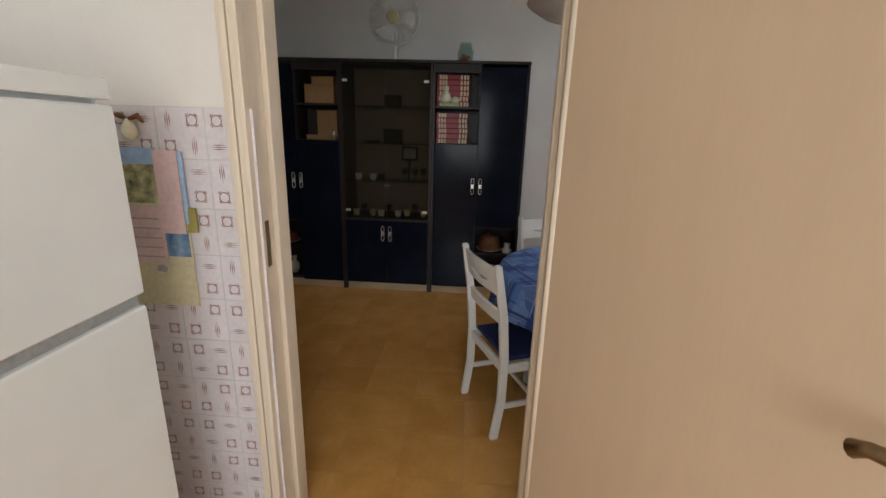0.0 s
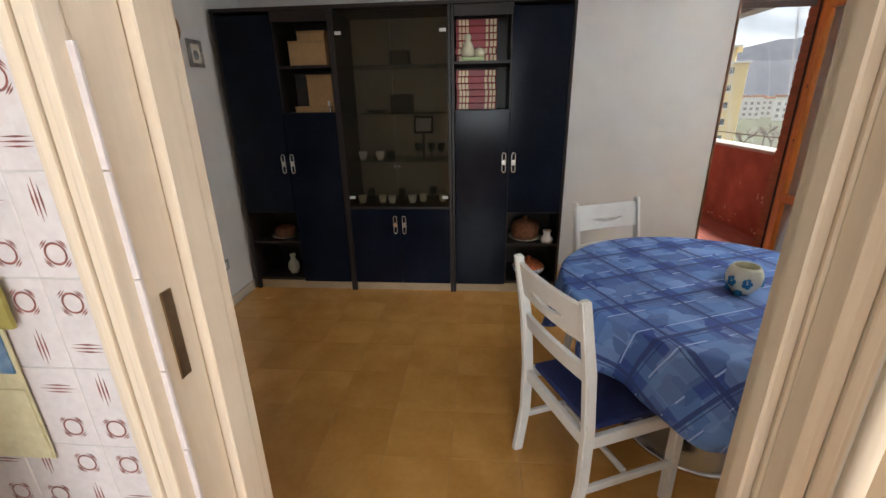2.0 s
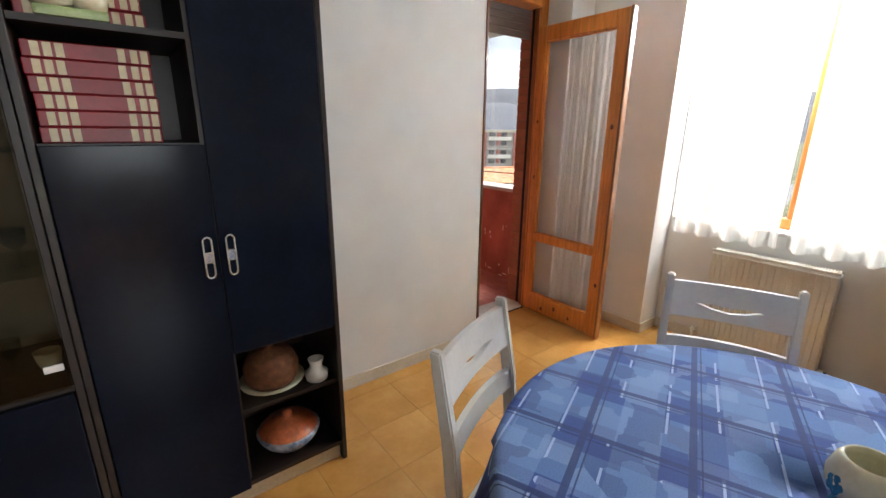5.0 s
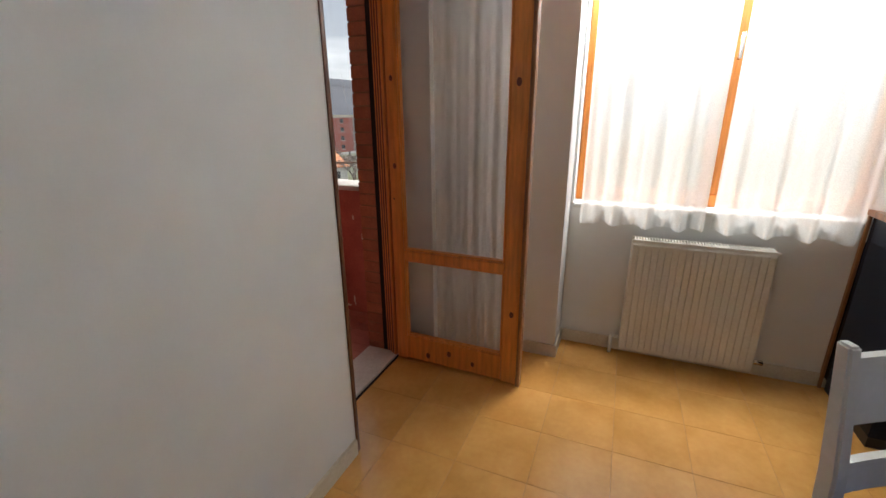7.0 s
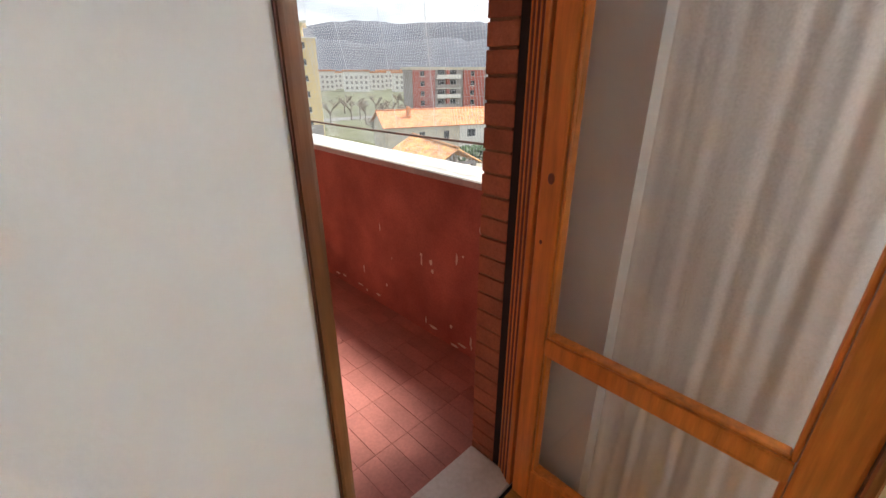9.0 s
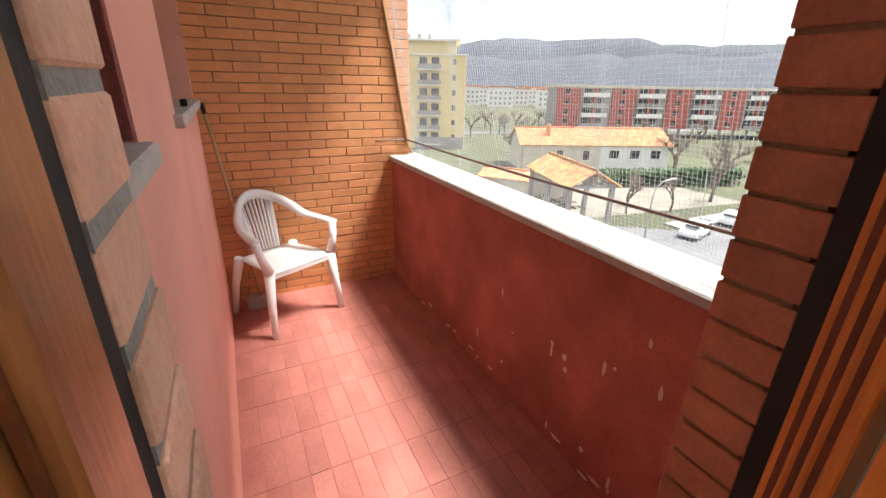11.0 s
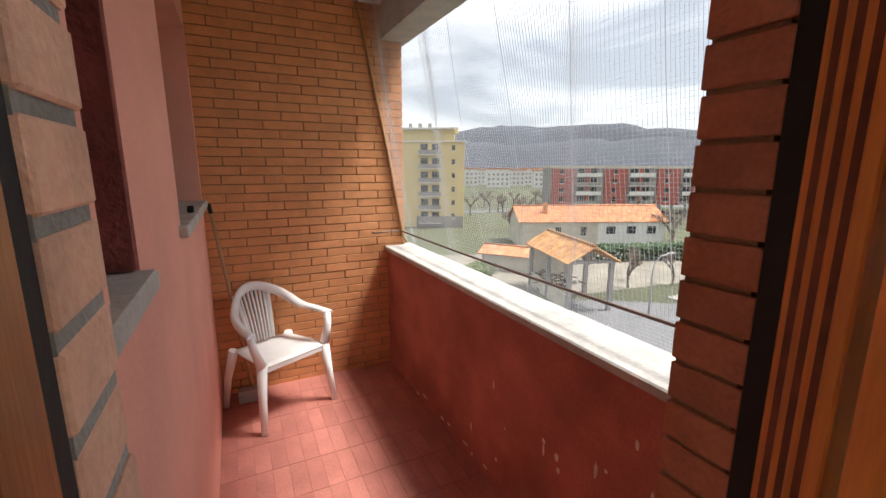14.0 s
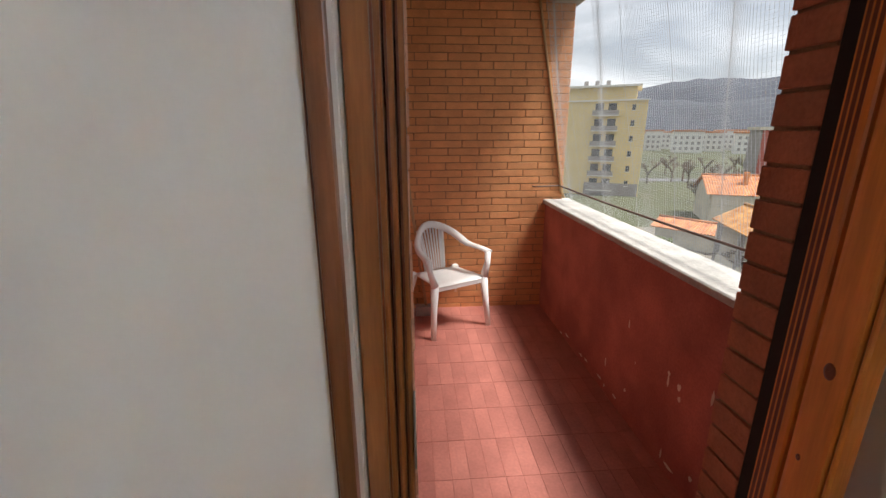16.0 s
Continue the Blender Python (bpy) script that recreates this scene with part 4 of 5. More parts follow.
def carton(x, y, z, w, d, h, mat, label, turn=0):
    c = empty("cardboard_box", label, "box", pose(x, y, z, 0, 0, turn))
    part("body", block(-w / 2, -d / 2, 0, w / 2, d / 2, h, 0.003), M[mat], c)
    part("lid", block(-w / 2 - 0.003, -d / 2 - 0.003, h + 0.0005, w / 2 + 0.003, d / 2 + 0.003, h + 0.012, 0.002), M[mat], c)
    return c


carton(-1.24, 3.98, 1.754, 0.27, 0.2, 0.15, "kraft", "brown cardboard box in the upper niche")
carton(-1.22, 4.0, 1.9185, 0.2, 0.16, 0.055, "kraft", "flat cardboard box lying on another box")
carton(-1.20, 4.03, 1.434, 0.19, 0.16, 0.25, "kraft", "tall cardboard box in the lower niche")
carton(-1.35, 4.05, 1.434, 0.09, 0.14, 0.26, "darkbox", "black box beside a cardboard one")
carton(-1.24, 3.90, 1.434, 0.26, 0.07, 0.03, "kraft", "flat cardboard tray at the niche's edge")
tagged(part("white_tube", lathe([(0, 0), (0.009, 0), (0.009, 0.075), (0, 0.077)], 12, m=pose(-1.115, 3.875, 1.434)), M["whiteplastic"]), "small white tube standing on the shelf", "tube")


def turned(name, prof, mat, x, y, z, label, cat, sides=24):
    o = part(name, lathe(prof, sides, m=None), M[mat])
    o.matrix_world = pose(x, y, z)
    return tagged(o, label, cat)


turned("serving_dish", [(0, 0.0), (0.06, 0.0), (0.11, 0.02), (0.113, 0.026), (0.06, 0.01), (0, 0.008)], "cream", -1.64, 3.97, 0.424, "pale round dish under a wicker basket", "dish")
turned("wicker_basket", [(0, 0.0), (0.07, 0.0), (0.085, 0.04), (0.08, 0.075), (0.05, 0.09), (0, 0.094)], "terracotta", -1.64, 3.97, 0.436, "small brown wicker basket on a dish", "basket")
turned("vase", [(0, 0), (0.03, 0), (0.05, 0.05), (0.045, 0.09), (0.018, 0.13), (0.026, 0.17), (0.02, 0.17), (0, 0.12)], "cream", -1.60, 3.95, 0.106, "small pale vase on the lowest shelf", "vase")
turned("serving_dish", [(0, 0.0), (0.08, 0.0), (0.13, 0.02), (0.133, 0.026), (0.08, 0.01), (0, 0.008)], "cream", 0.37, 3.98, 0.424, "pale plate under a brown lidded pot", "dish")
pt = empty("lidded_pot", "brown glazed lidded pot on a plate", "pot", pose(0.37, 3.98, 0.436))
part("pot", lathe([(0, 0.0), (0.09, 0.0), (0.11, 0.03), (0.112, 0.08), (0.10, 0.10)], 28), M["terracotta"], pt)
part("lid", lathe([(0.104, 0.102), (0.09, 0.13), (0.04, 0.15), (0.015, 0.155), (0.018, 0.175), (0, 0.18)], 28), M["terracotta"], pt)
turned("small_jug", [(0, 0), (0.045, 0), (0.05, 0.03), (0.028, 0.05), (0.026, 0.07), (0.034, 0.095), (0.028, 0.097), (0, 0.06)], "whiteplastic", 0.535, 3.90, 0.424, "small white ceramic candle holder", "jug")
pt = empty("ceramic_tureen", "blue and orange glazed tureen on the lowest shelf", "tureen", pose(0.41, 3.96, 0.1065))
part("bowl", lathe([(0, 0.0), (0.07, 0.0), (0.12, 0.05), (0.135, 0.085), (0.12, 0.09)], 30), M["bluewhite"], pt)
part("lid", lathe([(0.125, 0.092), (0.10, 0.12), (0.05, 0.145), (0.02, 0.15), (0.022, 0.17), (0, 0.175)], 30), M["orangeceramic"], pt)

rg = random.Random(4)
CUP = [(0, 0.0), (0.022, 0.0), (0.03, 0.02), (0.036, 0.06), (0.033, 0.06), (0.026, 0.02), (0, 0.006)]
GLS = [(0, 0.0), (0.026, 0.0), (0.004, 0.008), (0.004, 0.05), (0.028, 0.075), (0.03, 0.12), (0.028, 0.12), (0.024, 0.078), (0, 0.056)]
for k in range(9):
    tall = k % 3 == 1
    turned("drinking_glass" if tall else "cup", GLS if tall else CUP, "jarglass" if tall else ("whiteplastic" if k % 2 else "cream"), -0.95 + k * 0.082, 3.99 + rg.uniform(-0.03, 0.05), 0.7205, "stemmed glass behind smoked glass" if tall else "small pale cup behind smoked glass", "glass" if tall else "cup", 16)
for k, x in enumerate((-0.93, -0.79, -0.70, -0.48, -0.38, -0.30)):
    turned("cup" if k < 3 else "drinking_glass", CUP if k < 3 else GLS, "whiteplastic" if k < 2 else "jarglass", x, 4.02, 1.0665, "white cup on a glass shelf" if k < 3 else "clear glass on a glass shelf", "cup" if k < 3 else "glass", 16)
turned("glass_dish", [(0, 0), (0.05, 0), (0.09, 0.02), (0.086, 0.022), (0.05, 0.004), (0, 0.004)], "jarglass", -0.80, 4.05, 1.4165, "shallow clear glass dish on a shelf", "dish")
carton(-0.60, 4.06, 1.4165, 0.16, 0.12, 0.12, "darkbox", "dark box on the glass shelf")
carton(-0.60, 4.06, 1.7465, 0.14, 0.12, 0.09, "darkbox", "dark wooden casket on the top glass shelf")
pf = empty("photo_frame", "dark framed picture on the glass shelf", "picture", pose(-0.46, 4.16, 1.07, -12))
part("frame", block(-0.08, -0.008, 0.18, 0.08, 0.008, 0.32, 0.004), M["carcass"], pf)
part("print", block(-0.06, -0.0105, 0.2, 0.06, -0.0085, 0.3), M["greyplastic"], pf)
part("strut", block(-0.01, 0.0, 0.0, 0.01, 0.006, 0.18), M["carcass"], pf)

# fan and jar on top of the wall unit
fn = empty("desk_fan", "white desk fan with a wire guard and yellow badge", "fan", pose(-0.58, 4.06, 2.126))
part("base", lathe([(0, 0), (0.09, 0), (0.088, 0.014), (0.03, 0.022), (0, 0.024)], 28), M["whiteplastic"], fn)
part("stem", lathe([(0.02, 0.02), (0.017, 0.12), (0.02, 0.15)], 16), M["whiteplastic"], fn)
part("motor", lathe([(0, -0.05), (0.045, -0.045), (0.055, 0.0), (0.04, 0.05), (0, 0.055)], 20, m=pose(0, 0.03, 0.36, 90)), M["whiteplastic"], fn)
part("neck", tube([(0, 0.03, 0.15), (0, 0.04, 0.25), (0, 0.04, 0.33)], 0.016), M["whiteplastic"], fn)
bm = bmesh.new()
for k in range(3):
    own = bmesh.new()
    vs = []
    for i in range(7):
        a = radians(120 * k) + radians(-28 + 56 * i / 6)
        vs.append((own.verts.new((0.03 * math.cos(a), -0.055 + 0.01 * (i - 3) / 3, 0.36 + 0.03 * math.sin(a))), own.verts.new((0.19 * math.cos(a), -0.055 + 0.016 * (i - 3) / 3, 0.36 + 0.19 * math.sin(a)))))
    for a, b in zip(vs, vs[1:]):
        own.faces.new((a[0], b[0], b[1], a[1])).smooth = True
    join(bm, own)
bl = part("blades", bm, M["opal"], fn)
bl.modifiers.new("thickness", "SOLIDIFY").thickness = 0.003
bm = bmesh.new()
for k in range(48):
    a = 2 * math.pi * k / 48
    c, s = math.cos(a), math.sin(a)
    tube([(0.045 * c, -0.105, 0.36 + 0.045 * s), (0.16 * c, -0.10, 0.36 + 0.16 * s), (0.222 * c, -0.06, 0.36 + 0.222 * s), (0.17 * c, -0.015, 0.36 + 0.17 * s), (0.05 * c, 0.0, 0.36 + 0.05 * s)], 0.002, 4, bm=bm)
part("wire_guard", bm, M["whiteplastic"], fn)
part("rim", tube([(0.226 * math.cos(2 * math.pi * k / 40), -0.06, 0.36 + 0.226 * math.sin(2 * math.pi * k / 40)) for k in range(41)], 0.006, 8, caps=False), M["whiteplastic"], fn)
part("badge", lathe([(0, 0.006), (0.05, 0.005), (0.055, 0.0), (0.05, -0.004)], 28, m=pose(0, -0.108, 0.36, 90)), M["paperyellow"], fn, "pale yellow round badge")
jr = empty("glass_jar", "clip-top glass jar of sweets on the wall unit", "jar", pose(0.06, 4.02, 2.126))
part("jar", lathe([(0, 0.004), (0.06, 0.0), (0.07, 0.012), (0.07, 0.10), (0.052, 0.135), (0.052, 0.15), (0.048, 0.15), (0.048, 0.133), (0.065, 0.098), (0.064, 0.014), (0, 0.008)], 24), M["jarglass"], jr)
part("lid", lathe([(0, 0.172), (0.05, 0.17), (0.056, 0.16), (0.056, 0.152), (0, 0.152)], 24), M["jarglass"], jr)
part("clip", tube([(0.056, 0, 0.15), (0.075, 0, 0.13), (0.072, 0, 0.09)], 0.002, 6), M["chrome"], jr)
bm = bmesh.new()
for k in range(34):
    a, r, z = rg.uniform(0, 6.28), rg.uniform(0, 0.045), 0.02 + 0.045 * rg.random()
    lathe([(0, -0.013), (0.012, -0.006), (0.012, 0.006), (0, 0.013)], 7, bm=bm, m=pose(r * math.cos(a), r * math.sin(a), z))
part("sweets", bm, M["orangeceramic"], jr, "red and orange sweets")

# lamp over the table
lp = empty("pendant_lamp", "white opal glass dish lamp over the table", "lamp", pose(0.70, 2.3, 2.075))
part("shade", lathe([(0, 0.0), (0.10, 0.003), (0.22, 0.03), (0.29, 0.075), (0.30, 0.085), (0.29, 0.09), (0.21, 0.045), (0.1, 0.012), (0, 0.009)], 40), M["opal"], lp)
part("rod", tube([(0, 0, 0.008), (0, 0, 0.674)], 0.008), M["whiteplastic"], lp)
part("ceiling_cup", lathe([(0, 0.605), (0.05, 0.615), (0.06, 0.674), (0, 0.674)], 24), M["whiteplastic"], lp)

# ---- on the hall-side wall ----
hf = empty("door_frame_hall", "cream gloss casing of the hall doorway", "door frame", kind="structure")
for a, b in ((3.02, 3.055), (3.055, 3.09), (3.09, 3.125)):
    part("casing", block(X0 + 0.0005, a + 0.001, 0.0, X0 + (0.022 if a != 3.055 else 0.014), b - 0.001, 2.16, 0.004, 2), M["casing"], hf)
for a, b in ((2.165, 2.20), (2.20, 2.235)):
    part("casing", block(X0 + 0.0005, a, 0.0, X0 + 0.018, b - 0.001, 2.16, 0.004, 2), M["casing"], hf)
part("jamb", block(X0 - 0.12, 3.03, 0.0, X0, 3.059, 2.08), M["casing"], hf)
part("head", block(X0 + 0.0005, 2.236, 2.085, X0 + 0.018, 3.019, 2.155, 0.004), M["casing"], hf)


def on_left_wall(y, z):
    return pose(X0, y, z, 90, 0, 90)


pl = empty("wall_plate", "round wooden plate hung on the white wall", "plate", on_left_wall(3.42, 1.957))
part("disc", lathe([(0, 0.014), (0.05, 0.014), (0.062, 0.02), (0.085, 0.024), (0.088, 0.018), (0.06, 0.002), (0, 0.001)], 32), M["kraft"], pl)
part("medallion", lathe([(0, 0.018), (0.04, 0.017), (0.045, 0.0145), (0.04, 0.014)], 24), M["gold"], pl)
pl2 = empty("wall_picture", "small pewter framed picture on the white wall", "picture", on_left_wall(3.635, 1.827))
bm = bmesh.new()
for a, b, c, d in ((-0.075, -0.085, -0.05, 0.085), (0.05, -0.085, 0.075, 0.085), (-0.05, -0.085, 0.05, -0.06), (-0.05, 0.06, 0.05, 0.085)):
    block(a, b, 0.001, c, d, 0.018, 0.004, bm=bm)
part("frame", bm, surf("pewter", (0.35, 0.34, 0.31), 0.4, metal=0.7, var=0.3, scale=30), pl2)
part("picture", block(-0.051, -0.061, 0.001, 0.051, 0.061, 0.008), M["paper"], pl2)
part("motif", lathe([(0, 0.014), (0.02, 0.012), (0.032, 0.0085), (0.03, 0.008)], 16, m=pose(0.005, -0.01, 0)), M["greyplastic"], pl2)
pl3 = empty("oval_plaque", "small oval dark red plaque on the white wall", "plaque", on_left_wall(3.44, 1.579) @ Matrix.Diagonal((0.72, 1.1, 1, 1)))
part("plaque", lathe([(0, 0.012), (0.045, 0.012), (0.058, 0.009), (0.06, 0.001)], 28), surf("dark_red_enamel", (0.12, 0.025, 0.02), 0.4, var=0.3, scale=25), pl3)
part("relief", lathe([(0, 0.017), (0.02, 0.016), (0.028, 0.0125), (0.025, 0.0115)], 14), M["cream"], pl3)


def switch_plate(y, z, gangs, label):
    s = empty("light_switch" if gangs == 1 else "wall_socket", label, "switch" if gangs == 1 else "socket", on_left_wall(y, z))
    w = 0.075 if gangs == 1 else 0.23
    part("plate", block(-w / 2, -0.04, 0.001, w / 2, 0.04, 0.009, 0.003), M["greyplastic"], s)
    for k in range(gangs):
        x = (k - (gangs - 1) / 2) * 0.07
        part("insert", block(x - 0.013, -0.024, 0.0095, x + 0.013, 0.024, 0.0125, 0.002), M["whiteplastic" if k != 1 else "blackgap"], s)


switch_plate(3.385, 1.144, 1, "grey light switch with a white rocker")
switch_plate(3.43, 0.342, 3, "grey three-gang socket plate low on the wall")

# ---- kitchen wall: calendar, cards, ornament ----
ca = empty("wall_calendar", "yellowed paper calendar with a garden photo on kitchen tiles", "calendar", pose(-0.787, 1.145, 0.962))
part("sheet", block(-0.13, -0.001, 0.0, 0.1, 0.001, 0.48), M["paperyellow"], ca)
part("pad", block(-0.11, -0.005, 0.14, 0.02, -0.0015, 0.32), M["paperpink"], ca, "pink month pad")
part("photo", block(-0.12, -0.006, 0.33, 0.025, -0.002, 0.445), M["photogreen"], ca, "printed garden photo")
part("photo", block(-0.12, -0.0055, 0.446, 0.025, -0.002, 0.492), M["photosky"], ca, "printed blue sky")
part("pad", block(0.022, -0.012, 0.24, 0.095, -0.0065, 0.488), M["paperpink"], ca, "curling pink leaflet")
part("postcard", block(0.022, -0.004, 0.165, 0.094, -0.0015, 0.245), M["photoblue"], ca, "blue harbour postcard")
part("pad", block(0.096, -0.011, 0.27, 0.108, -0.004, 0.486, 0.002), M["photosky"], ca, "pale blue curled edge of the leaflet")
part("sheet", block(-0.06, -0.0035, 0.004, 0.098, -0.0015, 0.135), M["paperyellow"], ca, "yellow lower sheet")
part("drawing", plate([(-0.018, 0.0), (0.012, -0.004), (0.02, 0.012), (0.004, 0.02), (-0.012, 0.018)], 0.0006, pose(-0.005, -0.0044, 0.115)), M["greyplastic"], ca, "small grey printed drawing")
part("tag", block(0.1, -0.01, 0.245, 0.13, -0.004, 0.32), surf("olive_card", (0.30, 0.26, 0.07), 0.7), ca, "olive green card")
for k in range(5):
    part("line", block(-0.1, -0.0058, 0.16 + k * 0.03, 0.01, -0.0052, 0.164 + k * 0.03), M["greyplastic"], ca)
on = empty("wall_ornament", "white garlic ornament with a brown bow on the tiles", "ornament", pose(-0.822, 1.134, 1.475))
part("bulb", lathe([(0, 0), (0.016, 0.004), (0.023, 0.022), (0.015, 0.045), (0.006, 0.06), (0, 0.062)], 16), M["cream"], on)
part("bow", tube([(-0.03, 0, 0.07), (0, 0, 0.058), (0.03, 0, 0.068), (0.045, 0, 0.05)], [0.008, 0.005, 0.009, 0.003], 8), M["terracotta"], on, "brown ribbon bow")

# ---- balcony odds and ends ----
tagged(part("tension_wire", tube([(3.18, BY1 - 0.003 - 2.65 * k / 16, 1.045 + 0.035 * k / 16 - 0.012 * math.sin(math.pi * k / 16)) for k in range(17)], 0.0065, 6), M["steelcable"]), "taut brown wire above the balcony coping", "wire")
tagged(part("wall_hook", tube([(2.965, BY1, 1.04), (2.965, BY1 - 0.03, 1.04), (3.03, BY1 - 0.035, 1.042), (3.18, BY1 - 0.02, 1.045)], 0.006, 6), M["steelcable"]), "rusty hook in the brick wall holding the wire", "hook")
tagged(part("net_pole", tube([(2.90, BY1 - 0.014, 2.615), (2.98, BY1 - 0.016, 2.2), (3.10, BY1 - 0.014, 1.6), (3.20, BY1 - 0.014, 1.0), (3.235, BY1 - 0.014, 0.945)], 0.011, 8), M["bamboo"]), "thin tan pole tied along the brick wall's edge", "pole")
st = empty("broom", "wooden broom handle leaning in the balcony corner", "broom")
part("handle", tube([(1.915, 7.33, 1.24), (2.06, 7.27, 0.06)], 0.011, 8), M["bamboo"], st)
part("tip", tube([(1.907, 7.333, 1.30), (1.915, 7.33, 1.24)], 0.012, 8), M["blackgap"], st)
part("head", block(1.97, 7.22, BZ, 2.15, 7.30, 0.065, 0.01, 2), M["greyplastic"], st)
tagged(part("window_stop", block(1.86, 6.55, 1.321, 1.885, 6.60, 1.35, 0.004), M["blackgap"]), "small black shutter stop on the stone sill", "shutter stop")


def net():
    bm_v, bm_f = [], []

    def at(u, v):
        y = 4.76 + 2.63 * u + 0.03 * math.sin(9 * u + 2 * v) + 0.022 * math.sin(31 * u + 1.1 * v)
        z = 0.952 + 1.655 * v + 0.012 * math.sin(13 * u)
        x = 3.235 - 0.30 * v + 0.02 * math.sin(17 * u + 3 * v) * (0.2 + math.sin(3.14 * v)) + 0.008 * math.sin(47 * u)
        return x, y, z

    def strand(pts, r):
        base = len(bm_v)
        for x, y, z in pts:
            bm_v.extend(((x + r, y, z), (x - 0.5 * r, y + 0.87 * r, z - 0.5 * r), (x - 0.5 * r, y - 0.87 * r, z + 0.5 * r)))
        for i in range(len(pts) - 1):
            a, b = base + 3 * i, base + 3 * i + 3
            for k in range(3):
                bm_f.append((a + k, a + (k + 1) % 3, b + (k + 1) % 3, b + k))

    nu, nv = 190, 124
    for i in range(nu + 1):
        strand([at(i / nu, j / 22) for j in range(23)], 0.0007 if i % 27 else 0.0016)
    for j in range(nv + 1):
        strand([at(i / 44, j / nv) for i in range(45)], 0.0007)
    me = bpy.data.meshes.new("safety_net")
    me.from_pydata(bm_v, [], bm_f)
    me.materials.append(M["net"])
    return tagged(new("safety_net", me), "pale nylon safety net hung over the balcony opening", "net", kind="stuff")


net()
sc = empty("paint_scuffs", "pale flaked paint spots on the red parapet", "stain", kind="structure")
for k in range(26):
    yy = rg.choice((5.15, 5.5, 5.9)) + rg.gauss(0, 0.12)
    zz = rg.uniform(0.02, 0.75) if k % 3 else rg.uniform(-0.01, 0.04)
    if k % 3 == 0:
        yy = rg.uniform(4.9, 7.2)
    w, h = rg.uniform(0.003, 0.012), rg.uniform(0.006, 0.04)
    if k % 3 == 0:
        w, h = rg.uniform(0.01, 0.05), 0.008
    outline = [(w * math.cos(a) * rg.uniform(0.6, 1.1), h * math.sin(a) * rg.uniform(0.6, 1.1)) for a in [6.28 * i / 9 for i in range(9)]]
    part("scuff", plate(outline, 0.0008, pose(BX1 - 0.0006, yy, zz, 0, 0, 90)), M["skirting"], sc)

# ---- outside ----
G = -12.0
OUT = {
    "grass": surf("dull_grass", (0.066, 0.072, 0.034), 0.95, var=0.3, scale=0.05, fine=1.2, bump=0.3),
    "asphalt": surf("grey_asphalt", (0.13, 0.13, 0.135), 0.9, var=0.12, scale=0.3, fine=6, bump=0.1),
    "yellow": surf("yellow_render", (0.62, 0.49, 0.24), 0.9, var=0.06, scale=0.3, fine=3),
    "redfac": surf("red_facade", (0.34, 0.10, 0.078), 0.9, var=0.1, scale=0.3, fine=3),
    "greyfac": surf("grey_concrete", (0.27, 0.25, 0.235), 0.9, var=0.15, scale=0.4, fine=4),
    "white": surf("white_render", (0.66, 0.65, 0.61), 0.9, var=0.07, scale=0.4, fine=4),
    "cream": surf("cream_render", (0.50, 0.46, 0.37), 0.9, var=0.12, scale=0.6, fine=4),
    "roof": surf("terracotta_roof_tile", (0.42, 0.155, 0.075), 0.9, var=0.25, scale=1.2, fine=6, tint=(0.47, 0.22, 0.10), vary=0.12),
    "roofold": surf("weathered_roof_tile", (0.40, 0.17, 0.075), 0.9, var=0.3, scale=1.2, fine=6, tint=(0.44, 0.24, 0.09), vary=0.12),
    "earth": surf("bare_trodden_earth", (0.20, 0.18, 0.145), 0.95, var=0.2, scale=0.4, fine=3),
    "dark": surf("dark_window", (0.04, 0.045, 0.05), 0.25),
    "bark": surf("grey_brown_bark", (0.15, 0.12, 0.095), 0.95, var=0.25, scale=4, fine=20),
    "twig": surf("bare_twigs", (0.17, 0.13, 0.105), 0.95),
    "hedge": surf("dark_hedge_leaves", (0.045, 0.085, 0.03), 0.8, var=0.4, scale=2, fine=12),
    "leaf": surf("olive_leaves", (0.10, 0.125, 0.045), 0.8, var=0.4, scale=2, fine=12),
    # the blue grey of distance haze is mixed into the hill colour
    "hill": surf("hazed_wooded_hill", (0.055, 0.062, 0.078), 1.0, var=0.2, scale=0.004, fine=0.03, bump=0),
    "carpaint": surf("white_car_paint", (0.72, 0.73, 0.73), 0.25, var=0.03, coat=0.6),
    "tyre": surf("tyre_rubber", (0.025, 0.025, 0.025), 0.9),
    "pole": surf("galvanised_steel", (0.42, 0.43, 0.43), 0.5, metal=0.6),
}
bm = bmesh.new()
for q in ((-2500, -2500), (2500, -2500), (2500, 2500), (-2500, 2500)):
    bm.verts.new((*q, G))
bm.faces.new(bm.verts[:])
structure("ground", bm, OUT["grass"], "flat dull green land reaching to the hills", "ground")


def slab(name, pts, z, material, label, cat):
    bm = bmesh.new()
    f = bm.faces.new([bm.verts.new((x, y, G)) for x, y in pts])
    if f.normal.z < 0:
        f.normal_flip()
    r = bmesh.ops.extrude_face_region(bm, geom=[f])
    bmesh.ops.translate(bm, verts=[v for v in r["geom"] if isinstance(v, bmesh.types.BMVert)], vec=(0, 0, z))
    bmesh.ops.recalc_face_normals(bm, faces=bm.faces[:])
    return structure(name, bm, material, label, cat)


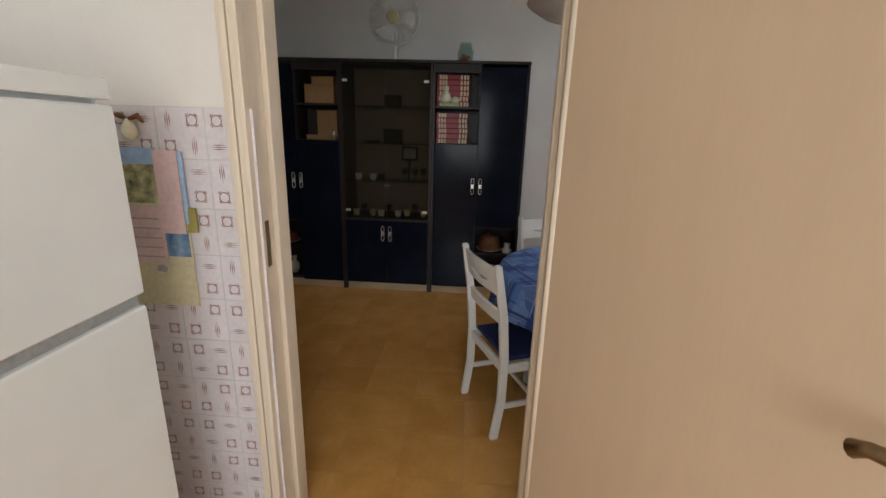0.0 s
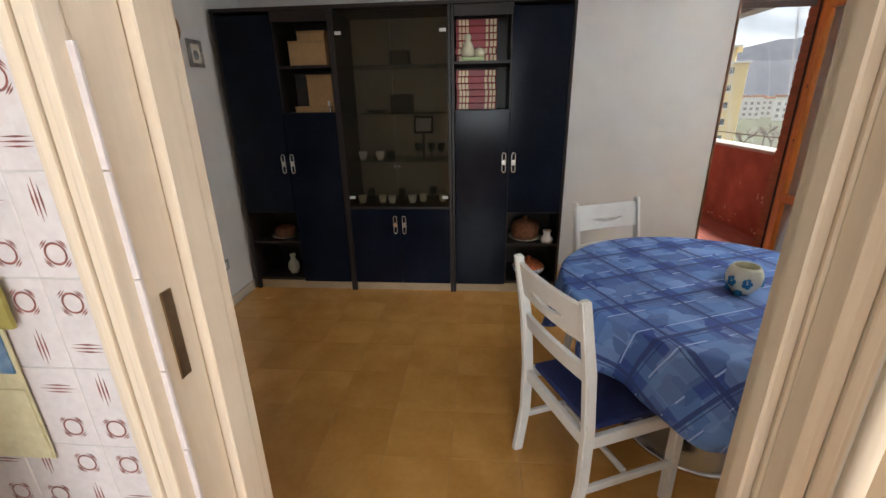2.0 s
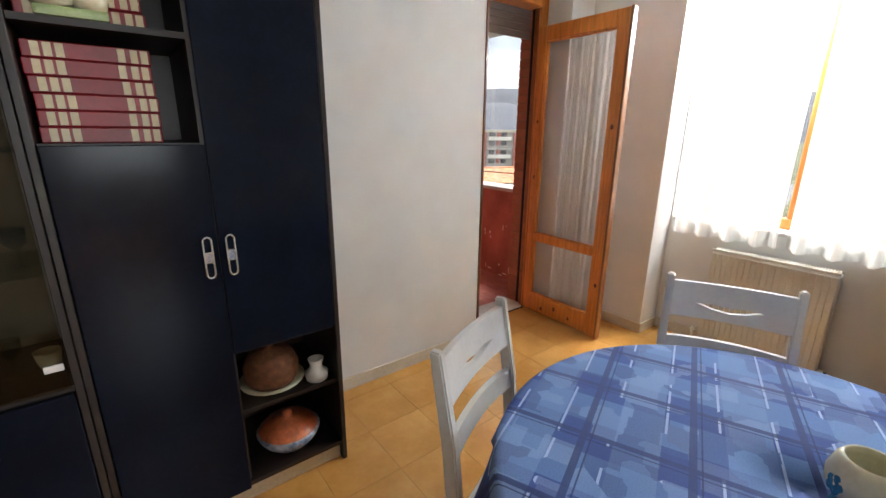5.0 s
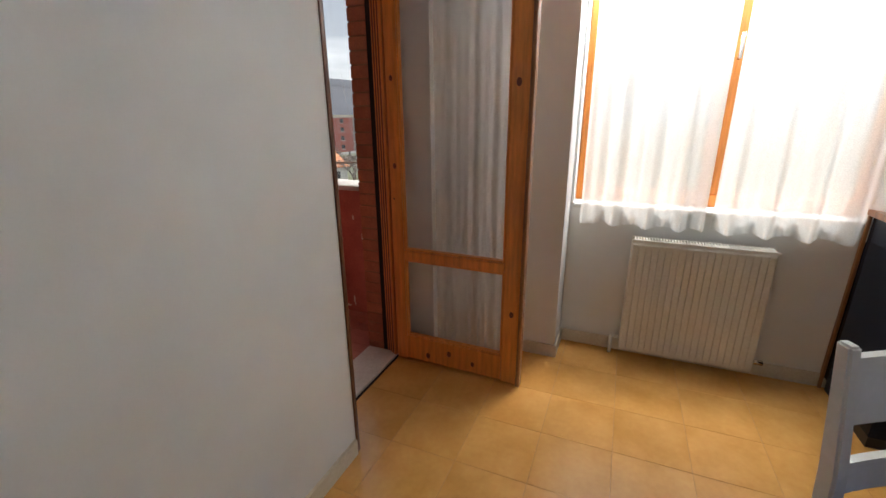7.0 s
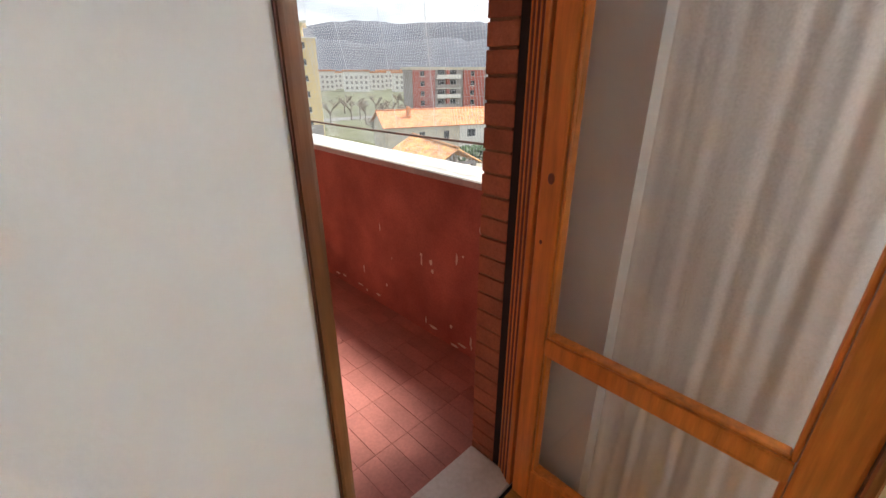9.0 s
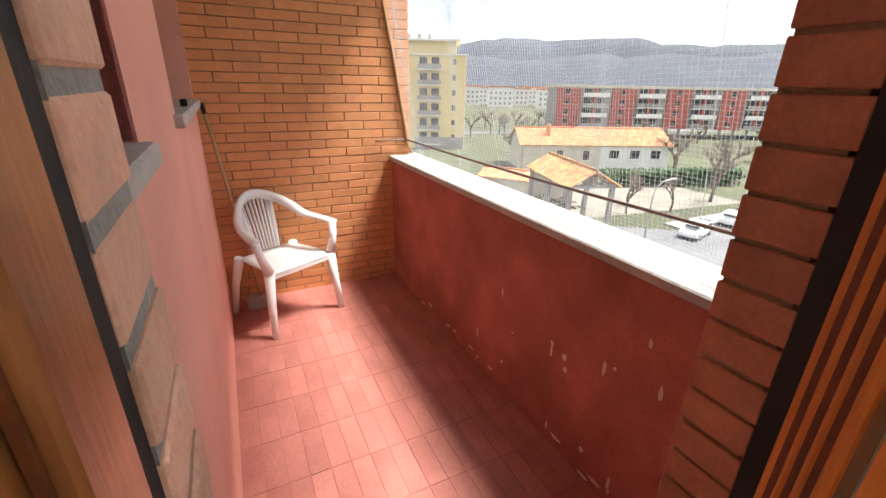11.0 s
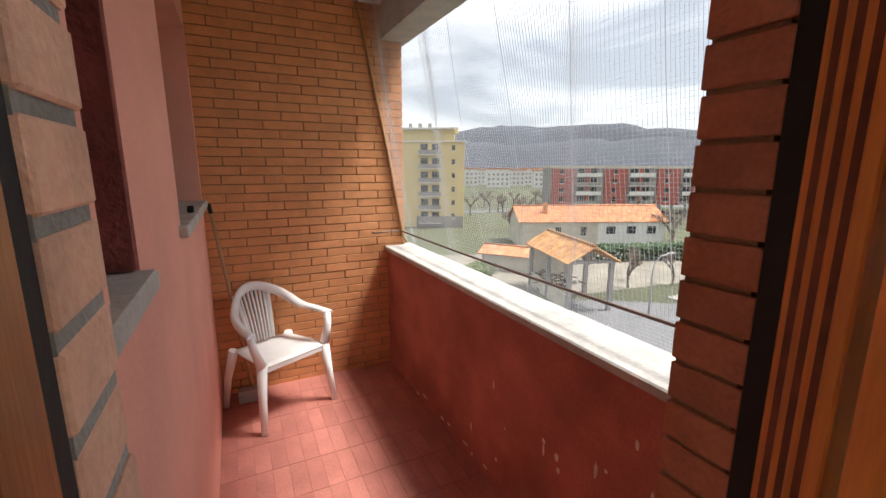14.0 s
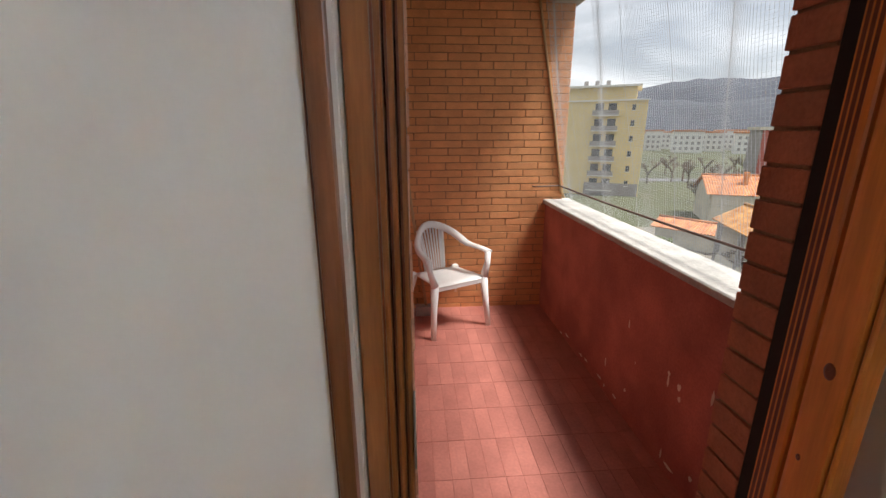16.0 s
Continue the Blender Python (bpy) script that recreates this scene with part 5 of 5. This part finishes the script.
slab("road", [(8, 14), (30, 16), (62, 18), (150, 34), (150, 46), (62, 29.5), (42, 29.5), (36, 34), (28, 38), (8, 40)], 0.03, OUT["asphalt"], "pale grey street and forecourt below the balcony", "road")
slab("pavement", [(42, 29.8), (62, 29.8), (150, 46.3), (150, 49), (62, 32), (42, 32)], 0.15, OUT["greyfac"], "narrow concrete pavement beside the street", "pavement")
slab("road_far", [(40, 118), (160, 96), (160, 102), (40, 125)], 0.03, OUT["asphalt"], "distant road across the fields", "road")
slab("yard", [(26, 38), (60, 34), (60, 52), (30, 62)], 0.02, OUT["earth"], "bare earth yard round the farm sheds", "yard")


def house_frame(name, label, cat, x, y, dx, dy):
    return empty(name, label, cat, pose(x, y, G, 0, 0, math.degrees(math.atan2(dy, dx))))


def opening(parent, x, z, w, h, y=0.0, mat="dark", name="window"):
    o = part(name, block(x, y - 0.02, z, x + w, y + 0.12, z + h), OUT[mat], parent)
    part("sill", block(x - 0.1, y - 0.15, z - 0.12, x + w + 0.1, y - 0.021, z), OUT["white"], o)
    return o


# yellow block of flats
yb = house_frame("apartment_building", "tall yellow block of flats with stacked balconies", "building", 36.6, 93.4, 0.88, -0.475)
part("wall", block(-4, 0, 0, 13.2, 13, 19.0, 0.05), OUT["yellow"], yb)
part("wall", block(-4, 0.6, 19.0, 11.0, 12.4, 21.6, 0.05), OUT["yellow"], yb)
part("roof", block(-5, -0.5, 21.6, 11.8, 13.4, 21.95), OUT["white"], yb)
part("cornice", block(-4.3, -0.4, 18.9, 13.5, 0.6, 19.15), OUT["white"], yb)
for k in range(3):
    part("chimney", block(0.5 + 2.2 * k, 4, 21.95, 1.3 + 2.2 * k, 5, 23.2), OUT["greyfac"], yb)
for k in range(6):
    z = 1.2 + 3.0 * k
    b = part("balcony", block(3.1, -1.4, z - 0.15, 8.1, 0.0, z + 0.05), OUT["white"], yb)
    part("railing", block(3.1, -1.42, z + 0.06, 8.1, -1.36, z + 0.95), OUT["greyfac"], b)
    for q in (3.5, 6.0):
        part("window", block(q, -0.03, z + 0.1, q + 1.6, 0.12, z + 2.3), OUT["dark"], yb)
    opening(yb, 10.4, z + 0.9, 0.7, 1.1)
part("ground_storey", block(2.5, -0.04, 0.0, 13.0, 0.1, 2.6), OUT["greyfac"], yb)

# long red block
rb = house_frame("apartment_building", "long red brick block of flats with grey balconies", "building", 85.5, 101.5, 0.897, -0.442)
part("wall", block(0, 0.6, 2.6, 92, 12, 13.2, 0.05), OUT["greyfac"], rb)
part("roof", block(-0.6, 0.0, 13.2, 92.6, 12.8, 13.9), OUT["cream"], rb)
for k in range(24):
    part("pillar", block(0.3 + 3.95 * k, 0.65, 0, 0.75 + 3.95 * k, 1.1, 2.6), OUT["greyfac"], rb)
x = 0.0
while x < 90:
    part("panel", block(x, 0.0, 2.6, x + 6.6, 0.62, 13.1), OUT["redfac"], rb, "red facade panel")
    for f in range(4):
        z = 3.0 + 2.65 * f
        opening(rb, x + 2.2, z + 0.6, 1.2, 1.3)
        b = part("balcony", block(x + 7.0, -0.9, z - 0.15, x + 14.2, 0.6, z + 0.02), OUT["white"], rb)
        part("railing", block(x + 7.0, -0.95, z + 0.03, x + 14.2, -0.88, z + 0.95), OUT["white" if f % 2 else "greyfac"], b)
        part("window", block(x + 7.6, 0.55, z + 0.1, x + 9.6, 0.7, z + 2.2), OUT["dark"], rb)
        part("window", block(x + 11.4, 0.55, z + 0.1, x + 13.2, 0.7, z + 2.2), OUT["dark"], rb)
    part("pier", block(x + 10.0, -0.4, 2.6, x + 10.9, 0.6, 13.1), OUT["redfac"], rb)
    x += 15.4


def tiled_roof(x0, x1, y0, y1, z0, rise, mat, parent, rows=16, over=0.5):
    """A gable roof with its ridge along x, laid with rounded courses."""
    ym = (y0 + y1) / 2
    bm = bmesh.new()
    for side in (0, 1):
        ya, yb_ = (y0 - over, ym) if side == 0 else (y1 + over, ym)
        n = int((x1 - x0 + 2 * over) / 0.34)
        pts = []
        for i in range(n * 2 + 1):
            xx = x0 - over + (x1 - x0 + 2 * over) * i / (n * 2)
            h = 0.09 if i % 2 else 0.0
            pts.append((bm.verts.new((xx, ya, z0 - 0.15 + h)), bm.verts.new((xx, yb_, z0 + rise + h))))
        for a, b in zip(pts, pts[1:]):
            bm.faces.new((a[0], b[0], b[1], a[1]) if side == 0 else (a[1], b[1], b[0], a[0]))
    ob = part("roof", bm, OUT[mat], parent, "red clay tile roof")
    k = ob.modifiers.new("thickness", "SOLIDIFY")
    k.thickness = 0.12
    part("ridge", tube([(x0 - over, ym, z0 + rise + 0.1), (x1 + over, ym, z0 + rise + 0.1)], 0.14, 8), OUT[mat], parent)


def gable_walls(parent, x0, x1, y0, y1, h, rise, mat):
    for xa in (x0, x1 - 0.3):
        own = plate([(y0, 0), (y1, 0), (y1, h), ((y0 + y1) / 2, h + rise), (y0, h)], 0.3, pose(xa + 0.3, 0, 0, 0, 0, 90))
        part("gable_wall", own, OUT[mat], parent)


wh = house_frame("farmhouse", "long low white farmhouse with a red tile roof", "house", 45.5, 62.3, 0.92, -0.392)
part("wall", block(0.31, 0, 0, 13.5, 0.3, 4.4), OUT["cream"], wh)
part("wall", block(13.5, -0.05, 0, 25.4, 0.3, 4.4), OUT["white"], wh)
part("wall", block(0.31, 8.7, 0, 25.1, 9.0, 4.4), OUT["white"], wh)
gable_walls(wh, 0, 25.4, 0.301, 8.699, 4.4, 2.2, "cream")
tiled_roof(0, 25.4, 0, 9, 4.45, 2.2, "roof", wh)
for q in (15.0, 18.6, 22.2):
    opening(wh, q, 2.2, 1.6, 1.3, -0.05)
for q in (6.0, 10.5):
    opening(wh, q, 1.9, 1.0, 1.5)
part("chimney", block(4.5, 2.0, 5.2, 5.1, 2.6, 7.4), OUT["roof"], wh)

sh = house_frame("open_shed", "open barn with a tiled roof on concrete posts", "shed", 29.4, 33.0, 0.29, 0.957)
for xx in (0.0, 4.8, 9.6):
    for yy in (0.0, -4.2):
        part("post", block(xx, yy - 0.2, 0, xx + 0.4, yy + 0.2, 5.0), OUT["greyfac"], sh)
tiled_roof(0, 10, -4.3, 0.1, 5.0, 1.35, "roofold", sh)
part("beam", block(-0.1, -4.4, 4.72, 0.25, 0.2, 4.98), OUT["greyfac"], sh)
part("low_wall", block(0.41, -0.1, 0, 9.5, 0.12, 1.6), OUT["cream"], sh)
part("back_wall", block(9.7, -4.0, 0, 9.95, 0.0, 4.2), OUT["cream"], sh)
wp = tagged(part("wood_pile", bmesh.new(), OUT["bark"]), "grey stacked firewood inside the open barn", "firewood", kind="stuff")
bm = bmesh.new()
for k in range(70):
    a = Vector((rg.uniform(31, 34.5), rg.uniform(36, 41), G + rg.uniform(0.2, 2.0)))
    tube([a, a + Vector((rg.uniform(-1, 1), rg.uniform(-1, 1), rg.uniform(-0.2, 0.3)))], 0.09, 5, bm=bm)
bm.to_mesh(wp.data)
bm.free()
lt = house_frame("lean_to", "low lean-to with a red tile roof", "shed", 31.5, 52.0, 0.6, -0.8)
part("wall", block(0, 0, 0, 8, 4, 2.2), OUT["cream"], lt)
tiled_roof(0, 8, 0, 4, 2.3, 0.7, "roof", lt)

# far white blocks
for k in range(9):
    a = radians(27.5 + 2.0 * k)
    d = 300 + 22 * (k % 3)
    fb = empty("apartment_building", "distant white block of flats with red roofs", "building", pose(d * math.sin(a), d * math.cos(a), G, 0, 0, -30 + 4 * (k % 3)), "distant white flats")
    part("wall", block(-8, -5, 0, 8, 5, 11.0 + (k % 2)), OUT["white"], fb)
    part("roof", block(-8.6, -5.6, 11.0 + (k % 2), 8.6, 5.6, 12.0 + (k % 2)), OUT["roof"], fb)
    for r in range(3):
        for q in range(5):
            part("window", block(-7 + 3 * q, -5.05, 1.6 + 3.1 * r, -5.6 + 3 * q, -4.9, 3.2 + 3.1 * r), OUT["greyfac"], fb)

# hills
def ridge(name, dist, h0, h1, seed, label):
    bm = bmesh.new()
    rows = []
    for i in range(121):
        a = radians(-20 + 150 * i / 120)
        p = Vector((math.sin(a), math.cos(a), 0))
        h = h0 + (h1 - h0) * (0.5 + 0.5 * noise.fractal(Vector((i * 0.055, seed, 0)), 0.7, 2.2, 5))
        rows.append([bm.verts.new(p * (dist + 260 * s) + Vector((0, 0, G + (h - G) * (s ** 0.8) + (6 * noise.noise(Vector((i * 0.4, s * 4, seed))) if 0 < s < 1 else 0)))) for s in (0, 0.25, 0.5, 0.75, 1.0)] + [bm.verts.new(p * (dist + 700) + Vector((0, 0, G)))])
    for a, b in zip(rows, rows[1:]):
        for k in range(5):
            bm.faces.new((a[k], b[k], b[k + 1], a[k + 1])).smooth = True
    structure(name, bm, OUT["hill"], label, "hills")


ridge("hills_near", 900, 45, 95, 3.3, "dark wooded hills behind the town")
ridge("hills_far", 1500, 110, 190, 9.1, "mountain ridge with blue grey haze put into its colour")


def bare_tree(name, height, seed, label, leafy=False, spread=0.55):
    r = random.Random(seed)
    t = empty(name, label, "tree", None, "bare trees")
    trunk, twigs = bmesh.new(), bmesh.new()
    def grow(p, d, length, rad, level):
        q = p + d * length * 0.5 + Vector((r.uniform(-1, 1), r.uniform(-1, 1), 0)) * length * 0.06
        e = p + d * length
        tube([p, q, e], [rad, rad * 0.8, rad * 0.6], 5 if level < 2 else 3, bm=trunk if level < 2 else twigs, caps=False)
        if level >= 4:
            return
        for k in range(4 if level < 3 else 3):
            a = r.uniform(0, 6.28)
            nd = (d + spread * Vector((math.cos(a), math.sin(a), r.uniform(-0.1, 0.5)))).normalized()
            grow(p + d * length * r.uniform(0.55, 1.0), nd, length * r.uniform(0.5, 0.75), rad * 0.55, level + 1)
    grow(Vector((0, 0, 0)), Vector((0, 0, 1)), height * 0.36, height * 0.03, 0)
    part("trunk", trunk, OUT["bark"], t)
    if leafy:
        for k in range(1500):
            a, b2 = r.uniform(0, 6.28), r.uniform(-0.9, 1)
            rr = height * 0.36 * r.uniform(0.35, 1.0) * (0.75 + 0.25 * math.sin(3 * a + 5 * b2))
            c = Vector((rr * math.cos(a) * math.sqrt(1 - b2 * b2 * 0.9), rr * math.sin(a) * math.sqrt(1 - b2 * b2 * 0.9), height * 0.62 + rr * b2))
            n = Vector((r.uniform(-1, 1), r.uniform(-1, 1), r.uniform(-1, 1))).normalized() * height * 0.028
            s = n.orthogonal()
            twigs.faces.new([twigs.verts.new(c + n), twigs.verts.new(c + s), twigs.verts.new(c - n), twigs.verts.new(c - s)])
    part("crown", twigs, OUT["leaf" if leafy else "twig"], t)
    return t


tree_a = bare_tree("bare_tree", 5.5, 1, "low pruned bare tree by the street")
tree_a.matrix_world = pose(41.5, 36.5, G)
tree_b = bare_tree("bare_tree", 8.5, 7, "tall bare tree among the houses", spread=0.7)
tree_b.matrix_world = pose(56, 36, G)
for k, (x, y, s) in enumerate(((44.5, 39, 0), (39, 40.5, 0), (47, 35, 0), (64, 41, 1), (72, 44, 1), (60, 60, 1), (78, 60, 1), (90, 70, 1), (70, 86, 1), (62, 108, 1), (74, 112, 1), (84, 118, 1), (92, 112, 1), (66, 124, 1), (79, 128, 1), (100, 84, 1), (112, 76, 1), (55, 130, 1), (98, 124, 1), (124, 66, 1))):
    copy_thing((tree_a, tree_b)[s], pose(x, y, G, 0, 0, 73 * k))
rt = random.Random(21)
for k in range(34):
    a, d = radians(rt.uniform(27, 70)), rt.uniform(84, 135)
    if not 38 < math.degrees(a) < 60 or d < 108:
        copy_thing(tree_b, pose(d * math.sin(a), d * math.cos(a), G, 0, 0, rt.uniform(0, 360)))
ev = bare_tree("evergreen_tree", 9.0, 11, "olive green leafy tree beside the street", True)
ev.matrix_world = pose(52, 17.5, G)
for k, (x, y) in enumerate(((70, 26), (98, 50))):
    copy_thing(ev, pose(x, y, G, 0, 0, 50 * k))


def leaf_mass(name, x0, y0, x1, y1, width, h, label, mat):
    r = random.Random(5)
    bm = bmesh.new()
    d = Vector((x1 - x0, y1 - y0, 0))
    side = Vector((-d.y, d.x, 0)).normalized()
    for k in range(1800):
        c = Vector((x0, y0, G)) + d * r.random() + side * width * r.uniform(-0.5, 0.5) + Vector((0, 0, h * r.random() ** 0.6))
        n = Vector((r.uniform(-1, 1), r.uniform(-1, 1), r.uniform(-1, 1))).normalized() * 0.28
        s = n.orthogonal()
        bm.faces.new([bm.verts.new(c + n), bm.verts.new(c + s), bm.verts.new(c - n), bm.verts.new(c - s)])
    return tagged(part(name, bm, OUT[mat]), label, "hedge", kind="stuff")


leaf_mass("hedge", 47, 49, 70, 41, 2.2, 2.4, "dark green clipped hedge below the farmhouse", "hedge")
leaf_mass("hedge", 62, 33, 100, 47, 3.0, 2.0, "olive green shrubs along the street", "leaf")
leaf_mass("hedge", 26, 47, 31, 50, 3.0, 1.2, "bright green shrub by the lean-to", "leaf")

sl = empty("street_lamp", "curved grey steel street lamp by the road", "street lamp", pose(35.2, 28.9, G))
part("pole", tube([(0, 0, 0), (0, 0, 4.2), (0.12, -0.03, 5.1), (0.7, -0.2, 5.75), (1.5, -0.42, 5.95)], [0.09, 0.07, 0.06, 0.05, 0.045], 8), OUT["pole"], sl)
part("lamp_head", block(1.4, -0.58, 5.88, 2.1, -0.3, 6.02, 0.05, 2), OUT["pole"], sl)


def car(m, label):
    c = empty("car", label, "car", m, "parked cars")
    prof = [(-2.05, 0.35), (-2.08, 0.75), (-1.95, 0.95), (-1.55, 1.02), (-1.15, 1.42), (-0.1, 1.47), (0.55, 1.38), (1.15, 0.98), (1.85, 0.86), (2.08, 0.68), (2.08, 0.35), (1.75, 0.24), (-1.75, 0.24)]
    own = plate(prof, 1.7, pose(0, -0.85, 0))
    bmesh.ops.bevel(own, geom=own.edges[:], offset=0.07, segments=2, affect="EDGES")
    part("body", own, OUT["carpaint"], c)
    for sy in (-1, 1):
        part("side_window", plate([(-1.4, 0.98), (-1.05, 1.36), (-0.1, 1.40), (0.5, 1.32), (0.98, 0.98)], 0.02, pose(0, 0.845 if sy > 0 else -0.866, 0)), OUT["dark"], c)
        for xx in (-1.3, 1.3):
            w = part("wheel", lathe([(0.16, 0.1), (0.30, 0.1), (0.32, 0.06), (0.32, -0.06), (0.30, -0.1), (0.16, -0.1)], 20, m=pose(xx, sy * 0.78, 0.32, 90)), OUT["tyre"], c)
            part("rim", lathe([(0, 0.07), (0.12, 0.07), (0.19, 0.09), (0.19, -0.09), (0, -0.07)], 16, m=pose(xx, sy * 0.80, 0.32, 90)), OUT["pole"], w)
    part("windscreen", plate([(-0.7, 0), (0.7, 0), (0.6, 0.5), (-0.6, 0.5)], 0.02, pose(1.11, 0, 1.02, 0, 0, 90) @ pose(0, 0, 0, 48)), OUT["dark"], c)
    part("rear_window", plate([(-0.65, 0), (0.65, 0), (0.55, 0.4), (-0.55, 0.4)], 0.02, pose(-1.53, 0, 1.06, 0, 0, -90) @ pose(0, 0, 0, 45)), OUT["dark"], c)
    for sy in (-0.6, 0.6):
        part("headlight", block(2.0, sy - 0.15, 0.62, 2.085, sy + 0.15, 0.75, 0.02), OUT["white"], c)
    return c


car(pose(41.6, 28.2, G + 0.03, 0, 0, 194), "white hatchback parked at the street's edge")
car(pose(49.2, 29.0, G + 0.03, 0, 0, 10), "silver white car parked behind a hatchback")


# ---- pieces of walls and floors ----
def pieces(parent, name, mesh, places):
    for m in places:
        o = new(name, mesh)
        o.parent = parent
        o.matrix_world = m


def mesh_of(bm, mats):
    me = bpy.data.meshes.new("piece")
    bm.normal_update()
    bm.to_mesh(me)
    bm.free()
    for k in mats:
        me.materials.append(k)
    return me


rp = random.Random(12)
# end wall, running bond
RH, RL = 0.0582, 0.252
full = mesh_of(block(0, 0, 0, RL - 0.007, 0.03, RH - 0.006, 0.002), [M["brick"]])
x_left, x_right = BX0 - 0.002, 3.22
halves = {}
row = 0
z = BZ - 0.02
while z < 2.62:
    x = x_left - (0, 0.52, 0.06, 0.45)[row % 4] * RL
    while x < x_right - 0.01:
        a, b = max(x, x_left), min(x + RL - 0.007, x_right)
        if b - a > 0.02:
            w = round(b - a, 3)
            if abs(w - (RL - 0.007)) < 0.002:
                me = full
            else:
                me = halves.setdefault(w, None) or mesh_of(block(0, 0, 0, w, 0.03, RH - 0.006, 0.002), [M["brick"]])
                halves[w] = me
            pieces(brick_wall, "brick", me, [pose(a, BY1 - 0.002 + rp.uniform(-0.0015, 0.0015), z)])
        x += RL
    z += RH
    row += 1
# door piers: headers seen in the reveals, faces to the balcony
PH = 0.066
# pier bricks take the shade-darkened colour, jamb bricks the sun-lightened one
head_r = mesh_of(block(0, 0, 0, 0.06, 0.106, PH - 0.008, 0.0018), [M["brick_shaded"]])
face_r = mesh_of(block(0, 0, 0, 0.26, 0.05, PH - 0.008, 0.0018), [M["brick_shaded"]])
head_l = mesh_of(block(0, 0, 0, 0.06, 0.105, PH - 0.012, 0.0025), [M["brick_lit"]])
k = 0
z = BZ
while z < 2.58:
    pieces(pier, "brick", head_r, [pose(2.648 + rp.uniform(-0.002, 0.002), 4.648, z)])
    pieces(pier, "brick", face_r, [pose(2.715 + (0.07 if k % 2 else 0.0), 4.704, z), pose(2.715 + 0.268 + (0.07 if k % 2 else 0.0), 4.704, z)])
    k += 1
    z += PH
z = BZ
while z < 2.5:
    pieces(left_pier, "brick", head_l, [pose(1.90 + rp.uniform(-0.002, 0.002), 4.656, z)])
    z += PH
# clinker tiles on the balcony floor
CL, CW = 0.246, 0.081
cl = mesh_of(block(0, 0, -0.012, CW - 0.0025, CL - 0.0025, 0.0, 0.0006), [M["clinker"]])
x = BX0
while x < BX1 - 0.02:
    y = 4.754
    while y < BY1:
        if y + CL < BY1 + 0.1:
            pieces(balcony_floor, "floor_tile", cl, [pose(x, y, BZ + rp.uniform(-0.0006, 0.0006))])
        y += CL
    x += CW
# living-room tiles
FT = 0.302
ft = mesh_of(block(0, 0, -0.01, FT - 0.0018, FT - 0.0018, 0.0, 0.0005), [M["floortile"]])
for i in range(17):
    for j in range(11):
        pieces(floor, "floor_tile", ft, [pose(X0 + i * FT, 4.529 - (j + 1) * FT, rp.uniform(-0.0003, 0.0003), 0, 0, 0)])
# printed wall tiles beside the kitchen door
KT = 0.1465
tiles = empty("wall_tiles", "glossy lilac wall tiles with dark red rings and strokes", "wall tiles", kind="structure")
part("grout", block(-1.41, 1.1525, 0.0, -0.538, 1.1578, 1.572), M["tilegrout"], tiles)


def printed(rising):
    """A tile with two rings and two bundles of strokes, set crosswise."""
    bm = block(0.001, -0.0005, 0.001, KT - 0.001, 0.006, KT - 0.001, 0.001)
    q = KT / 4

    def mark(outline, m):
        join(bm, plate(outline, 0.0004, m), None, 1)

    for cx, cz, upper, right in ((q, q, 0, 0), (3 * q, q, 0, 1), (q, 3 * q, 1, 0), (3 * q, 3 * q, 1, 1)):
        ring_here = (upper != right) != rising
        if ring_here:
            own = bmesh.new()
            ring = []
            for i in range(17):
                a = 2 * math.pi * i / 16
                ring.append([own.verts.new((cx + r * math.cos(a), -0.0009, cz + r * math.sin(a))) for r in (0.0136, 0.0168)])
            for a, b in zip(ring, ring[1:]):
                own.faces.new((a[0], b[0], b[1], a[1]))
            join(bm, own, None, 1)
            for i in range(4):
                for far, ln in ((0.0188, 0.0095), (0.0218, 0.0065)):
                    mark([(-ln, 0.0), (0, -0.0011), (ln, 0.0), (0, 0.0011)], pose(cx, -0.0011, cz, 0, 45 + 90 * i, 0) @ pose(0, 0, far))
        else:
            for o in (-0.006, 0.0, 0.006):
                ln = 0.03 if o == 0 else 0.022
                mark([(-ln, 0.0), (0, -0.0015), (ln, 0.0), (0, 0.0015)], pose(cx, -0.0009, cz, 0, 90 if rising else 0, 0) @ pose(0, 0, o))
    return mesh_of(bm, [M["tile"], M["tileprint"]])


kinds = [printed(False), printed(True)]
for i in range(6):
    for j in range(10):
        pieces(tiles, "tile", kinds[(i + j) % 2], [pose(-0.46 - (i + 1) * KT, 1.1515, 1.572 - (j + 1) * KT)])
